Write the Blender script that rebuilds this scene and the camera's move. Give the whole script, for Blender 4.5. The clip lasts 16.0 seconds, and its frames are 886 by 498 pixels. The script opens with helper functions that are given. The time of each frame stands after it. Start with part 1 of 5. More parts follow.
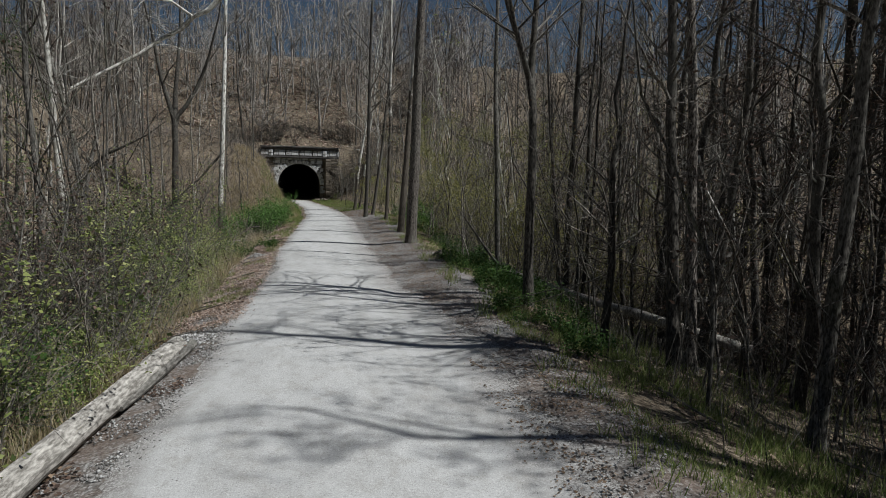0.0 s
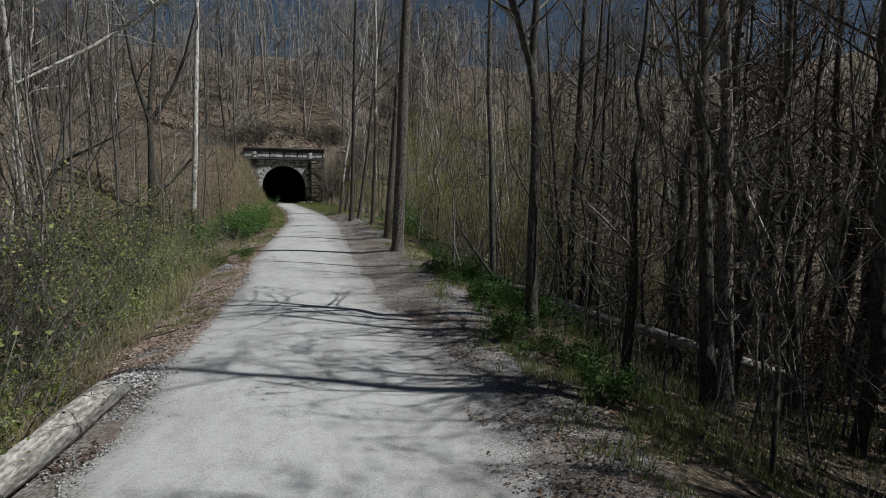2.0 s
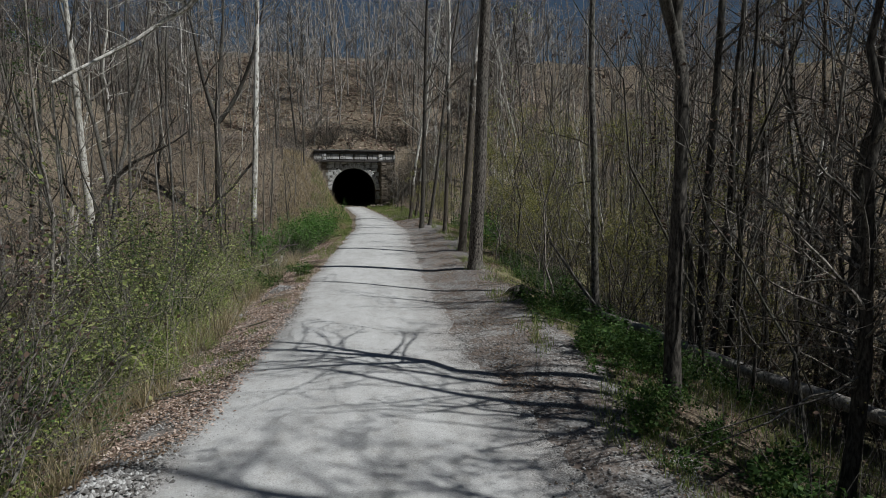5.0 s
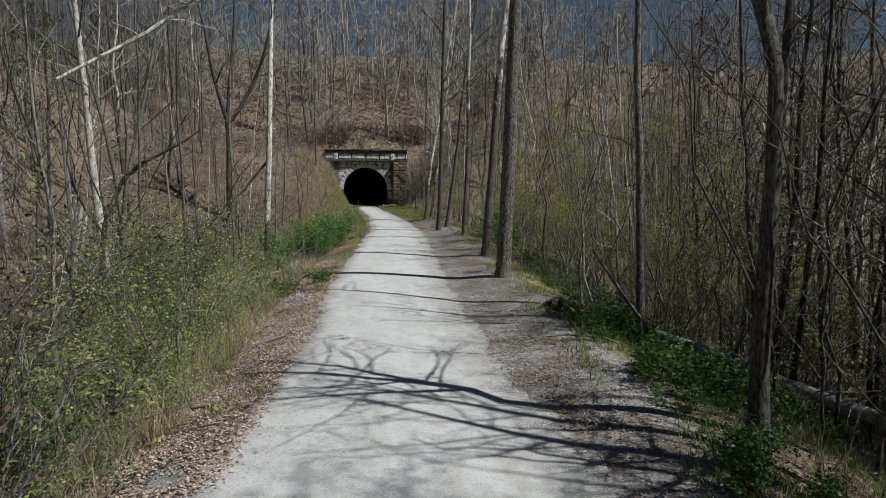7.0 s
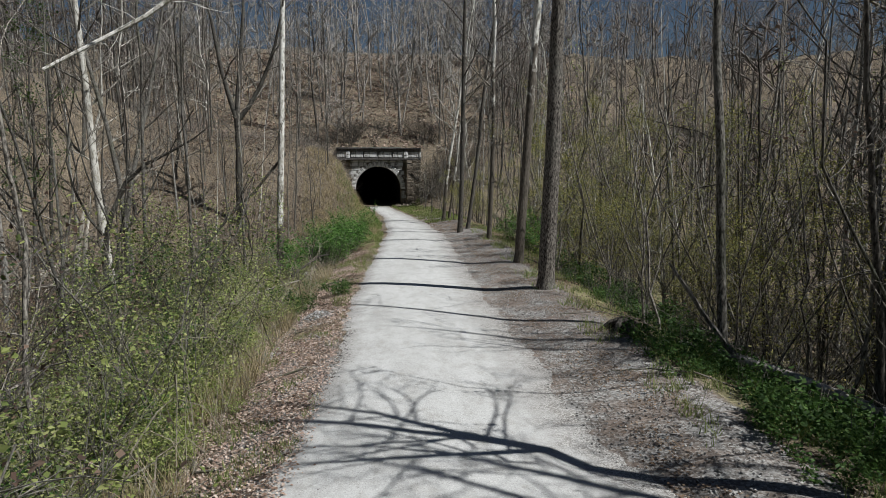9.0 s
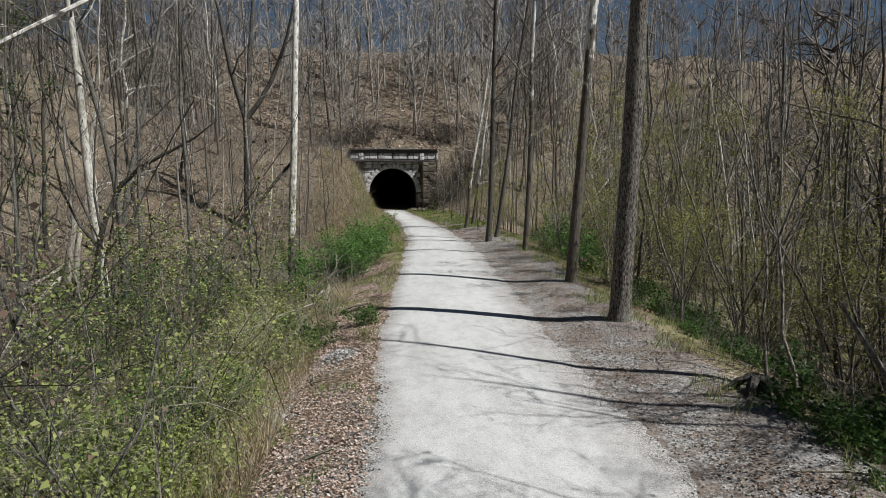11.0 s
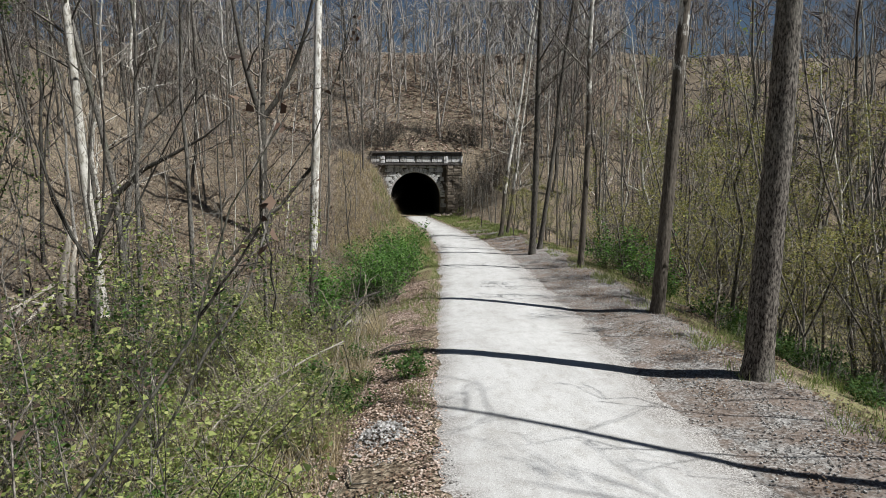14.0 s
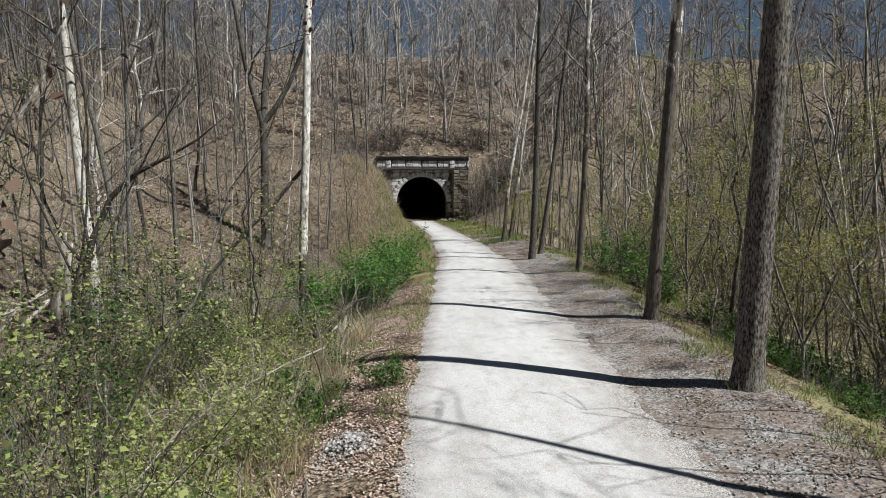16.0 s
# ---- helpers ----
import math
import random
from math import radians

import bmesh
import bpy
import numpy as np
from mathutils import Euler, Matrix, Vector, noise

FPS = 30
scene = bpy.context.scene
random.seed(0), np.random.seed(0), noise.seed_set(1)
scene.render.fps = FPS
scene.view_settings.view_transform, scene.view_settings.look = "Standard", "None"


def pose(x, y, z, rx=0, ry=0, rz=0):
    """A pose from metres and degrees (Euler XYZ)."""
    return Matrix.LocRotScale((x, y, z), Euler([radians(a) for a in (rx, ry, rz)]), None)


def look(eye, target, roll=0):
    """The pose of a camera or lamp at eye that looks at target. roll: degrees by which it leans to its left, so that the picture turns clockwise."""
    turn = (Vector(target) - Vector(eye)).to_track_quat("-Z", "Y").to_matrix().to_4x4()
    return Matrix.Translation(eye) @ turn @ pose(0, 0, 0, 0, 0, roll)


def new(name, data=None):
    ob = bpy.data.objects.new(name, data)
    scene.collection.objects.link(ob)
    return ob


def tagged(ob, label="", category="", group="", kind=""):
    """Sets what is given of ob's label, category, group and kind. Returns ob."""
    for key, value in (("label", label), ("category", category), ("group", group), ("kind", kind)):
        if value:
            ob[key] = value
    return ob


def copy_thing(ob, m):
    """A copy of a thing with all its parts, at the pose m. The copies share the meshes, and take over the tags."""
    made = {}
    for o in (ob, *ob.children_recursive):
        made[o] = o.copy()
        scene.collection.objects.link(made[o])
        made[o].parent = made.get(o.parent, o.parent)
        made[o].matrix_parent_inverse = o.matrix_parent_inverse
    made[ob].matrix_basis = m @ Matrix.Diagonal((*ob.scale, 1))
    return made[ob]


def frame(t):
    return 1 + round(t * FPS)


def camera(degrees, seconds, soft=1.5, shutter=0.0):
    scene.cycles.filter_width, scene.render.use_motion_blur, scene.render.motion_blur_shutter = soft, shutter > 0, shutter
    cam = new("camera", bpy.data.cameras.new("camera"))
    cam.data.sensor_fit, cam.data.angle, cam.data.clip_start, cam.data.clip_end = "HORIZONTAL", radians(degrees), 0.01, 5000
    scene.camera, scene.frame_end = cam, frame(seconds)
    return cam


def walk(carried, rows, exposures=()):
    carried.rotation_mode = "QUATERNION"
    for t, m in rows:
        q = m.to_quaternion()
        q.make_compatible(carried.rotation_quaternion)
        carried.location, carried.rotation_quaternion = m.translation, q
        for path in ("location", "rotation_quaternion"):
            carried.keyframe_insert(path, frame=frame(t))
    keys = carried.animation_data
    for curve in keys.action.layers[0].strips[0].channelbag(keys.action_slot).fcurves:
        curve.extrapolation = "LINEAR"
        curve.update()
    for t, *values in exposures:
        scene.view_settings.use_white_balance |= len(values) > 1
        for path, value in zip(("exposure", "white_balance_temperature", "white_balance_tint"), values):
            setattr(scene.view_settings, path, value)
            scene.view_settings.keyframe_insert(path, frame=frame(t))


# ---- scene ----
cam = camera(69.6, 16.0, soft=0.8)
PATH = [
    (0, (0.82, -12.75, 2.585), (1.326, -10.828, 2.356), 1.5),
    (0.5, (0.846, -12.523, 2.597), (1.361, -10.604, 2.368), 1.4),
    (1, (0.977, -12.143, 2.603), (1.498, -10.225, 2.374), 1.2),
    (1.5, (1.117, -11.623, 2.621), (1.646, -9.708, 2.394), 1.1),
    (2, (1.279, -11.011, 2.616), (1.816, -9.097, 2.391), 1.1),
    (2.5, (1.413, -10.407, 2.622), (1.956, -8.495, 2.4), 1.0),
    (3, (1.516, -9.818, 2.636), (2.068, -7.909, 2.415), 0.9),
    (3.5, (1.583, -9.271, 2.645), (2.143, -7.364, 2.426), 0.9),
    (4, (1.67, -8.796, 2.687), (2.054, -6.846, 2.463), 0.5),
    (6.5, (1.523, -7.175, 2.86), (1.826, -5.212, 2.629), 0.6),
    (7, (1.369, -6.926, 2.863), (1.666, -4.962, 2.63), 0.6),
    (7.5, (1.243, -6.629, 2.882), (1.534, -4.664, 2.646), 0.4),
    (8, (1.166, -6.207, 2.88), (1.451, -4.242, 2.642), 0.3),
    (8.5, (1.108, -5.686, 2.903), (1.384, -3.72, 2.663), 0.2),
    (9, (1.044, -5.011, 2.892), (1.312, -3.044, 2.653), 0.1),
    (11.5, (0.552, -1.417, 2.936), (0.785, 0.556, 2.704), 0.3),
    (12, (0.485, -0.763, 2.954), (0.71, 1.211, 2.722), 0.2),
    (12.5, (0.433, -0.164, 2.974), (0.648, 1.81, 2.741), 0.0),
    (13, (0.332, 0.326, 2.982), (0.54, 2.301, 2.752), 0.0),
    (13.5, (0.25, 0.724, 2.977), (0.45, 2.702, 2.751), 0.2),
    (14, (0.17, 1.049, 2.964), (0.361, 3.027, 2.742), 0.2),
    (14.5, (0.194, 1.231, 2.963), (0.377, 3.211, 2.745), 0.0),
    (15, (0.328, 1.331, 2.94), (0.5, 3.312, 2.729), 0.1),
    (15.5, (0.537, 1.38, 2.923), (0.699, 3.362, 2.715), 0.1),
    (16, (0.716, 1.348, 2.899), (0.87, 3.332, 2.693), 0.1),
]
walk(cam, [(t, look(eye, target, roll)) for t, eye, target, roll in PATH], exposures=[(0, -0.05, 6080, 8), (3.5, -0.27, 6080, 8), (7, 0.16, 6120, 8), (9, 0.28, 6150, 8), (12.5, 0.5, 6250, 9), (16, 0.62, 6250, 9)])

# ---- light ----
SUN_AZ, SUN_EL = 31.0, 54.0  # behind the right shoulder of the trail's direction
sun_dir = Vector((math.cos(radians(SUN_AZ)) * math.cos(radians(SUN_EL)),
                  -math.sin(radians(SUN_AZ)) * math.cos(radians(SUN_EL)), math.sin(radians(SUN_EL))))
sun_data = bpy.data.lights.new("sun", "SUN")
sun_data.energy, sun_data.angle, sun_data.color = 5.0, radians(0.53), (1.0, 0.975, 0.935)
sun = new("sun", sun_data)
sun.matrix_world = look(sun_dir * 100, (0, 0, 0))
world = bpy.data.worlds.new("sky")
scene.world = world
world.use_nodes = True
wn = world.node_tree
sky = wn.nodes.new("ShaderNodeTexSky")
sky.sky_type, sky.sun_disc = "NISHITA", False
sky.sun_elevation, sky.sun_rotation = radians(SUN_EL), radians(90 + SUN_AZ)
sky.air_density, sky.dust_density, sky.ozone_density = 1.0, 0.3, 1.5
wn.links.new(sky.outputs[0], wn.nodes["Background"].inputs[0])
wn.nodes["Background"].inputs[1].default_value = 0.022


# ---- materials ----
class Mat:
    """A node material with shortcuts to the usual nodes."""

    def __init__(self, name, rough=0.9, spec=0.25):
        self.m = bpy.data.materials.new(name)
        self.m.use_nodes = True
        self.t = self.m.node_tree
        self.b = self.t.nodes["Principled BSDF"]
        self.b.inputs["Roughness"].default_value = rough
        self.b.inputs["Specular IOR Level"].default_value = spec
        self.co = self.t.nodes.new("ShaderNodeTexCoord")

    def node(self, kind, **inputs):
        n = self.t.nodes.new(kind)
        for k, v in inputs.items():
            self.put(n.inputs[k.replace("_", " ")], v)
        return n

    def put(self, socket, v):
        if isinstance(v, bpy.types.NodeSocket):
            self.t.links.new(v, socket)
        else:
            socket.default_value = v

    def scaled(self, sx, sy, sz, which="Object"):
        n = self.t.nodes.new("ShaderNodeMapping")
        n.inputs["Scale"].default_value = (sx, sy, sz)
        self.t.links.new(self.co.outputs[which], n.inputs["Vector"])
        return n.outputs[0]

    def noise(self, vec, scale, detail=4.0, rough=0.6):
        n = self.node("ShaderNodeTexNoise", Vector=vec, Scale=scale, Detail=detail, Roughness=rough)
        return n.outputs["Fac"]

    def ramp(self, fac, *stops):
        n = self.t.nodes.new("ShaderNodeValToRGB")
        while len(n.color_ramp.elements) < len(stops):
            n.color_ramp.elements.new(0.5)
        for e, (p, c) in zip(n.color_ramp.elements, stops):
            e.position, e.color = p, (*c, 1) if len(c) == 3 else c
        self.t.links.new(fac, n.inputs[0])
        return n.outputs[0]

    def mix(self, fac, a, b, blend="MIX"):
        n = self.t.nodes.new("ShaderNodeMix")
        n.data_type, n.blend_type = "RGBA", blend
        self.put(n.inputs[0], fac)
        for s, v in ((n.inputs[6], a), (n.inputs[7], b)):
            self.put(s, v if isinstance(v, bpy.types.NodeSocket) else (*v, 1))
        return n.outputs[2]

    def math(self, op, a, b=0.0):
        n = self.t.nodes.new("ShaderNodeMath")
        n.operation = op
        self.put(n.inputs[0], a)
        self.put(n.inputs[1], b)
        return n.outputs[0]

    def random(self, per="object"):
        if per == "object":
            return self.t.nodes.new("ShaderNodeObjectInfo").outputs["Random"]
        return self.t.nodes.new("ShaderNodeNewGeometry").outputs["Random Per Island"]

    def done(self, colour, bump=None, strength=0.5, dist=0.01):
        self.put(self.b.inputs["Base Color"], colour if isinstance(colour, bpy.types.NodeSocket) else (*colour, 1))
        if bump is not None:
            n = self.node("ShaderNodeBump", Height=bump, Strength=strength, Distance=dist)
            self.t.links.new(n.outputs[0], self.b.inputs["Normal"])
        return self.m


def grey(v):
    return (v, v, v)


def bark(name, dark, light, moss=0.0, streak=7.0, per="object"):
    k = Mat(name, 0.95, 0.15)
    fine = k.noise(k.scaled(streak * 5, streak * 5, streak * 1.5), 1.0, 5.0, 0.65)
    wide = k.noise(k.scaled(1.2, 1.2, 0.7), 1.0, 3.0)
    col = k.ramp(fine, (0.40, dark), (0.68, light))
    tone = k.math("ADD", k.math("MULTIPLY", k.random(per), 0.8), 0.5)
    col = k.mix(1.0, col, k.ramp(tone, (0.0, grey(0.0)), (1.0, grey(1.0))), "MULTIPLY")
    col = k.mix(k.ramp(wide, (0.5, grey(0)), (0.75, grey(0.45))), col, (0.20, 0.20, 0.17))
    if moss:
        col = k.mix(k.ramp(wide, (0.35, grey(moss)), (0.5, grey(0))), col, (0.06, 0.075, 0.03))
    return k.done(col, fine, 0.6, 0.012)


def pale_bark(name, z0, z1, white=(0.62, 0.60, 0.55)):
    """Sycamore bark: brown plates below that flake to white above."""
    k = Mat(name, 0.85, 0.2)
    sep = k.node("ShaderNodeSeparateXYZ", Vector=k.co.outputs["Object"])
    plate = k.noise(k.scaled(5, 5, 2.2), 1.0, 4.0, 0.7)
    flake = k.noise(k.scaled(13, 13, 5), 1.0, 5.0, 0.75)
    up = k.math("DIVIDE", k.math("SUBTRACT", sep.outputs[2], z0), z1 - z0)
    fac = k.math("ADD", up, k.math("MULTIPLY", k.math("SUBTRACT", plate, 0.5), 2.4))
    fine = k.noise(k.scaled(35, 35, 7), 1.0, 4.0)
    low = k.ramp(fine, (0.3, (0.035, 0.029, 0.023)), (0.7, (0.15, 0.13, 0.105)))
    top = k.mix(k.ramp(plate, (0.40, grey(0.8)), (0.54, grey(0.0))), white, (0.27, 0.25, 0.20))
    top = k.mix(k.ramp(flake, (0.40, grey(0.9)), (0.49, grey(0.0))), top, (0.13, 0.115, 0.09))
    top = k.mix(k.ramp(fine, (0.30, grey(0.5)), (0.5, grey(0.0))), top, (0.33, 0.31, 0.27))
    return k.done(k.mix(k.ramp(fac, (0.35, grey(0)), (0.55, grey(1))), low, top), fine, 0.4, 0.012)


BARK_DARK = bark("dark grey bark", (0.032, 0.029, 0.025), (0.15, 0.135, 0.115))
BARK_GREY = bark("grey brown bark", (0.034, 0.031, 0.027), (0.24, 0.222, 0.195), 0.25)
BARK_TALL = bark("furrowed poplar bark", (0.028, 0.023, 0.02), (0.37, 0.33, 0.285), streak=9.0)
BARK_PALE = bark("pale grey bark", (0.13, 0.122, 0.108), (0.56, 0.535, 0.485))
BARK_TWIG = bark("twig bark", (0.04, 0.035, 0.029), (0.40, 0.365, 0.315), per="island")
BARK_STRAW = bark("pale dry stem", (0.17, 0.145, 0.105), (0.46, 0.41, 0.32))
FAR_STEM = bark("grey far stems", (0.035, 0.031, 0.027), (0.26, 0.24, 0.21), per="island")
# sunlight is put into this colour: paler than the other far wood
FAR_SUNLIT = bark("far twigs painted sunlit", (0.13, 0.116, 0.102), (0.50, 0.465, 0.42), per="island")
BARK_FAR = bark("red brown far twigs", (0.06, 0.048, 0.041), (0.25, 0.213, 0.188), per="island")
SYCAMORE = pale_bark("flaking sycamore bark", 0.5, 6.0)
BIRCH = pale_bark("pale smooth bark", 1.0, 4.2, (0.68, 0.66, 0.61))
DEADWOOD = bark("bleached dead wood", (0.15, 0.137, 0.12), (0.52, 0.49, 0.44), streak=5.0)
SNAGWOOD = bark("bleached barkless wood", (0.30, 0.265, 0.215), (0.66, 0.61, 0.53), streak=4.0)
OLDWOOD = bark("rotting grey wood", (0.14, 0.12, 0.095), (0.42, 0.39, 0.33), 0.35)


def leaf_material(name, *cols, rough=0.6, through_light=0.42):
    k = Mat(name, rough, 0.25)
    n = len(cols)
    col = k.ramp(k.random("island"), *[((i + 0.5) / n, c) for i, c in enumerate(cols)])
    k.done(col)
    tr = k.node("ShaderNodeBsdfTranslucent", Color=col)
    mx = k.t.nodes.new("ShaderNodeMixShader")
    mx.inputs[0].default_value = through_light
    k.t.links.new(k.b.outputs[0], mx.inputs[1])
    k.t.links.new(tr.outputs[0], mx.inputs[2])
    k.t.links.new(mx.outputs[0], k.t.nodes["Material Output"].inputs[0])
    return k.m


LEAF_GREEN = leaf_material("fresh green leaf", (0.13, 0.17, 0.043), (0.245, 0.295, 0.082), (0.36, 0.40, 0.145))
LEAF_LIME = leaf_material("lime green leaf", (0.15, 0.195, 0.045), (0.27, 0.325, 0.085), (0.40, 0.43, 0.15))
LEAF_THICK = leaf_material("olive green leaf", (0.075, 0.10, 0.03), (0.165, 0.205, 0.058), (0.27, 0.31, 0.095), (0.36, 0.375, 0.15), through_light=0.42)
LEAF_BRIGHT = leaf_material("bright spring leaf", (0.045, 0.115, 0.02), (0.085, 0.19, 0.035), (0.15, 0.27, 0.06))
LEAF_BUD = leaf_material("yellow green bud", (0.20, 0.19, 0.055), (0.30, 0.275, 0.085), (0.16, 0.18, 0.05))
LEAF_DARK = leaf_material("dark evergreen leaf", (0.025, 0.055, 0.014), (0.05, 0.09, 0.02), (0.09, 0.12, 0.035), rough=0.4)
LEAF_DRY = leaf_material("dry brown leaf", (0.11, 0.072, 0.045), (0.19, 0.13, 0.085), (0.30, 0.225, 0.16), (0.075, 0.052, 0.036), rough=0.8, through_light=0.15)
LEAF_RED = leaf_material("red brown dry leaf", (0.05, 0.034, 0.026), (0.09, 0.057, 0.042), (0.16, 0.11, 0.08), rough=0.8, through_light=0.2)
LEAF_PALE = leaf_material("pale dry leaf", (0.31, 0.215, 0.165), (0.45, 0.345, 0.28), (0.57, 0.48, 0.41), (0.19, 0.125, 0.09), rough=0.8, through_light=0.15)
LEAF_LOW = leaf_material("dull green leaf", (0.03, 0.065, 0.014), (0.05, 0.105, 0.022), (0.085, 0.15, 0.035))
LEAF_OLIVE = leaf_material("brown green bud", (0.13, 0.11, 0.04), (0.20, 0.175, 0.06), (0.28, 0.25, 0.09))
GRASS = leaf_material("spring grass", (0.10, 0.145, 0.034), (0.20, 0.255, 0.072), (0.35, 0.37, 0.155))
STRAW = leaf_material("dry straw", (0.38, 0.31, 0.18), (0.52, 0.44, 0.28), (0.28, 0.225, 0.13), rough=0.8)


def gravel_material(name, a, b, c):
    k = Mat(name, 0.9, 0.2)
    fine = k.noise(k.scaled(60, 60, 60), 1.0, 3.0)
    col = k.ramp(k.random("island"), (0.1, a), (0.5, b), (0.9, c))
    col = k.mix(0.35, col, k.ramp(fine, (0.3, grey(0.25)), (0.7, grey(0.9))), "MULTIPLY")
    return k.done(col, fine, 0.3, 0.004)


STONE_CHIP = gravel_material("limestone chippings", (0.13, 0.122, 0.113), (0.26, 0.248, 0.233), (0.50, 0.49, 0.47))

# the trail: crushed limestone, pressed pale in the wheel tracks
k = Mat("crushed limestone", 0.95, 0.15)
v = k.co.outputs["Object"]
grain = k.noise(v, 70.0, 4.0, 0.75)
grit = k.node("ShaderNodeTexVoronoi", Vector=v, Scale=75.0)
speck = k.node("ShaderNodeSeparateColor", Color=grit.outputs["Color"]).outputs[0]
patch = k.noise(k.scaled(1.6, 0.45, 1), 1.0, 6.0, 0.7)
blot = k.noise(k.scaled(4.5, 3.0, 1), 1.0, 5.0, 0.7)
col = k.ramp(patch, (0.3, (0.38, 0.37, 0.35)), (0.5, (0.475, 0.468, 0.452)), (0.7, (0.53, 0.523, 0.507)))
col = k.mix(k.ramp(blot, (0.36, grey(0.5)), (0.5, grey(0))), col, (0.34, 0.325, 0.295))
col = k.mix(0.55, col, k.ramp(grain, (0.3, grey(0.5)), (0.62, grey(1.0))), "MULTIPLY")
col = k.mix(k.ramp(speck, (0.84, grey(0)), (0.94, grey(0.35))), col, (0.20, 0.19, 0.175))
col = k.mix(k.ramp(speck, (0.04, grey(0.3)), (0.10, grey(0))), col, (0.66, 0.65, 0.63))
att = k.t.nodes.new("ShaderNodeAttribute")
att.attribute_name = "edge"
edge = k.math("ADD", att.outputs["Fac"], k.math("MULTIPLY", k.math("SUBTRACT", k.noise(v, 3.0, 6.0, 0.75), 0.5), 1.1))
rim = k.ramp(speck, (0.1, (0.13, 0.116, 0.104)), (0.5, (0.235, 0.218, 0.20)), (0.9, (0.43, 0.415, 0.39)))
col = k.mix(k.ramp(edge, (0.3, grey(0)), (0.95, grey(0.95))), col, rim)
TRAIL = k.done(col, k.math("ADD", grain, k.math("MULTIPLY", grit.outputs["Distance"], 0.6)), 0.5, 0.008)

# the forest floor: old leaves, with gravel on the shoulder and green where moss and grass grow
k = Mat("leaf litter floor", 0.95, 0.15)
v = k.co.outputs["Object"]
warp = k.node("ShaderNodeTexNoise", Vector=v, Scale=14.0, Detail=3.0).outputs["Color"]
leafy = k.node("ShaderNodeTexVoronoi", Vector=k.mix(0.06, v, warp, "ADD"), Scale=23.0)
wide = k.noise(v, 0.55, 5.0, 0.65)
fine = k.noise(v, 28.0, 4.0, 0.7)
col = k.ramp(k.node("ShaderNodeSeparateColor", Color=leafy.outputs["Color"]).outputs[0],
             (0.1, (0.066, 0.051, 0.036)), (0.45, (0.148, 0.116, 0.081)), (0.8, (0.25, 0.20, 0.141)), (1.0, (0.38, 0.32, 0.235)))
col = k.mix(k.ramp(wide, (0.42, grey(0)), (0.7, grey(0.5))), col, (0.085, 0.07, 0.05))
col = k.mix(0.6, col, k.ramp(fine, (0.3, grey(0.45)), (0.62, grey(1.0))), "MULTIPLY")
att = k.t.nodes.new("ShaderNodeAttribute")
att.attribute_name = "cover"
ch = k.node("ShaderNodeSeparateColor", Color=att.outputs["Color"])
moss = k.ramp(fine, (0.3, (0.12, 0.122, 0.048)), (0.7, (0.31, 0.305, 0.135)))
gf = k.math("ADD", ch.outputs[1], k.math("MULTIPLY", k.math("SUBTRACT", wide, 0.5), 1.2))
col = k.mix(k.ramp(gf, (0.35, grey(0)), (0.75, grey(0.85))), col, moss)
chips = k.node("ShaderNodeTexVoronoi", Vector=v, Scale=38.0)
chip = k.ramp(k.node("ShaderNodeSeparateColor", Color=chips.outputs["Color"]).outputs[0],
              (0.0, (0.075, 0.068, 0.061)), (0.5, (0.168, 0.155, 0.142)), (1.0, (0.38, 0.37, 0.352)))
earth = k.noise(v, 1.5, 6.0, 0.75)
chip = k.mix(k.ramp(earth, (0.42, grey(0)), (0.60, grey(0.75))), chip, (0.155, 0.115, 0.09))
chip = k.mix(k.ramp(earth, (0.36, grey(0.6)), (0.46, grey(0))), chip, (0.28, 0.27, 0.256))
rf = k.math("ADD", ch.outputs[0], k.math("MULTIPLY", k.math("SUBTRACT", k.noise(v, 2.2, 4.0), 0.5), 1.0))
col = k.mix(k.ramp(rf, (0.4, grey(0)), (0.6, grey(1))), col, chip)
hgt = k.math("ADD", leafy.outputs["Distance"], k.math("MULTIPLY", fine, 0.6))
FLOOR = k.done(col, hgt, 0.5, 0.02)

# stone of the portal, stained and streaked with lime
k = Mat("stained sandstone", 0.9, 0.2)
v = k.scaled(1, 1, 1)
shift = k.node("ShaderNodeVectorMath", Vector=k.scaled(2.2, 2.2, 0.7))
shift.operation = "ADD"
k.t.links.new(k.math("MULTIPLY", k.random(), 0.25), shift.inputs[1])
st = k.noise(shift.outputs[0], 1.0, 5.0, 0.75)
fine = k.noise(v, 22.0, 4.0)
base = k.mix(k.math("MULTIPLY", k.random(), 0.4), (0.36, 0.348, 0.325), (0.25, 0.238, 0.22))
drip = k.noise(k.scaled(6.5, 6.5, 1.1), 1.0, 5.0, 0.8)
col = k.mix(k.ramp(st, (0.43, grey(0)), (0.55, grey(0.85))), base, (0.68, 0.675, 0.66))
col = k.mix(k.ramp(drip, (0.39, grey(0.92)), (0.47, grey(0))), col, (0.045, 0.042, 0.04))
col = k.mix(k.ramp(st, (0.38, grey(0.9)), (0.45, grey(0))), col, (0.04, 0.038, 0.036))
col = k.mix(0.5, col, k.ramp(fine, (0.3, grey(0.5)), (0.7, grey(1))), "MULTIPLY")
STONE = k.done(col, fine, 0.6, 0.02)
k = Mat("blackened coping stone", 0.95, 0.15)
fine = k.noise(k.co.outputs["Object"], 9.0, 5.0)
COPING = k.done(k.ramp(fine, (0.35, (0.03, 0.027, 0.026)), (0.7, (0.14, 0.13, 0.122))), fine, 0.6, 0.02)
k = Mat("brown rubble stone", 0.95, 0.15)
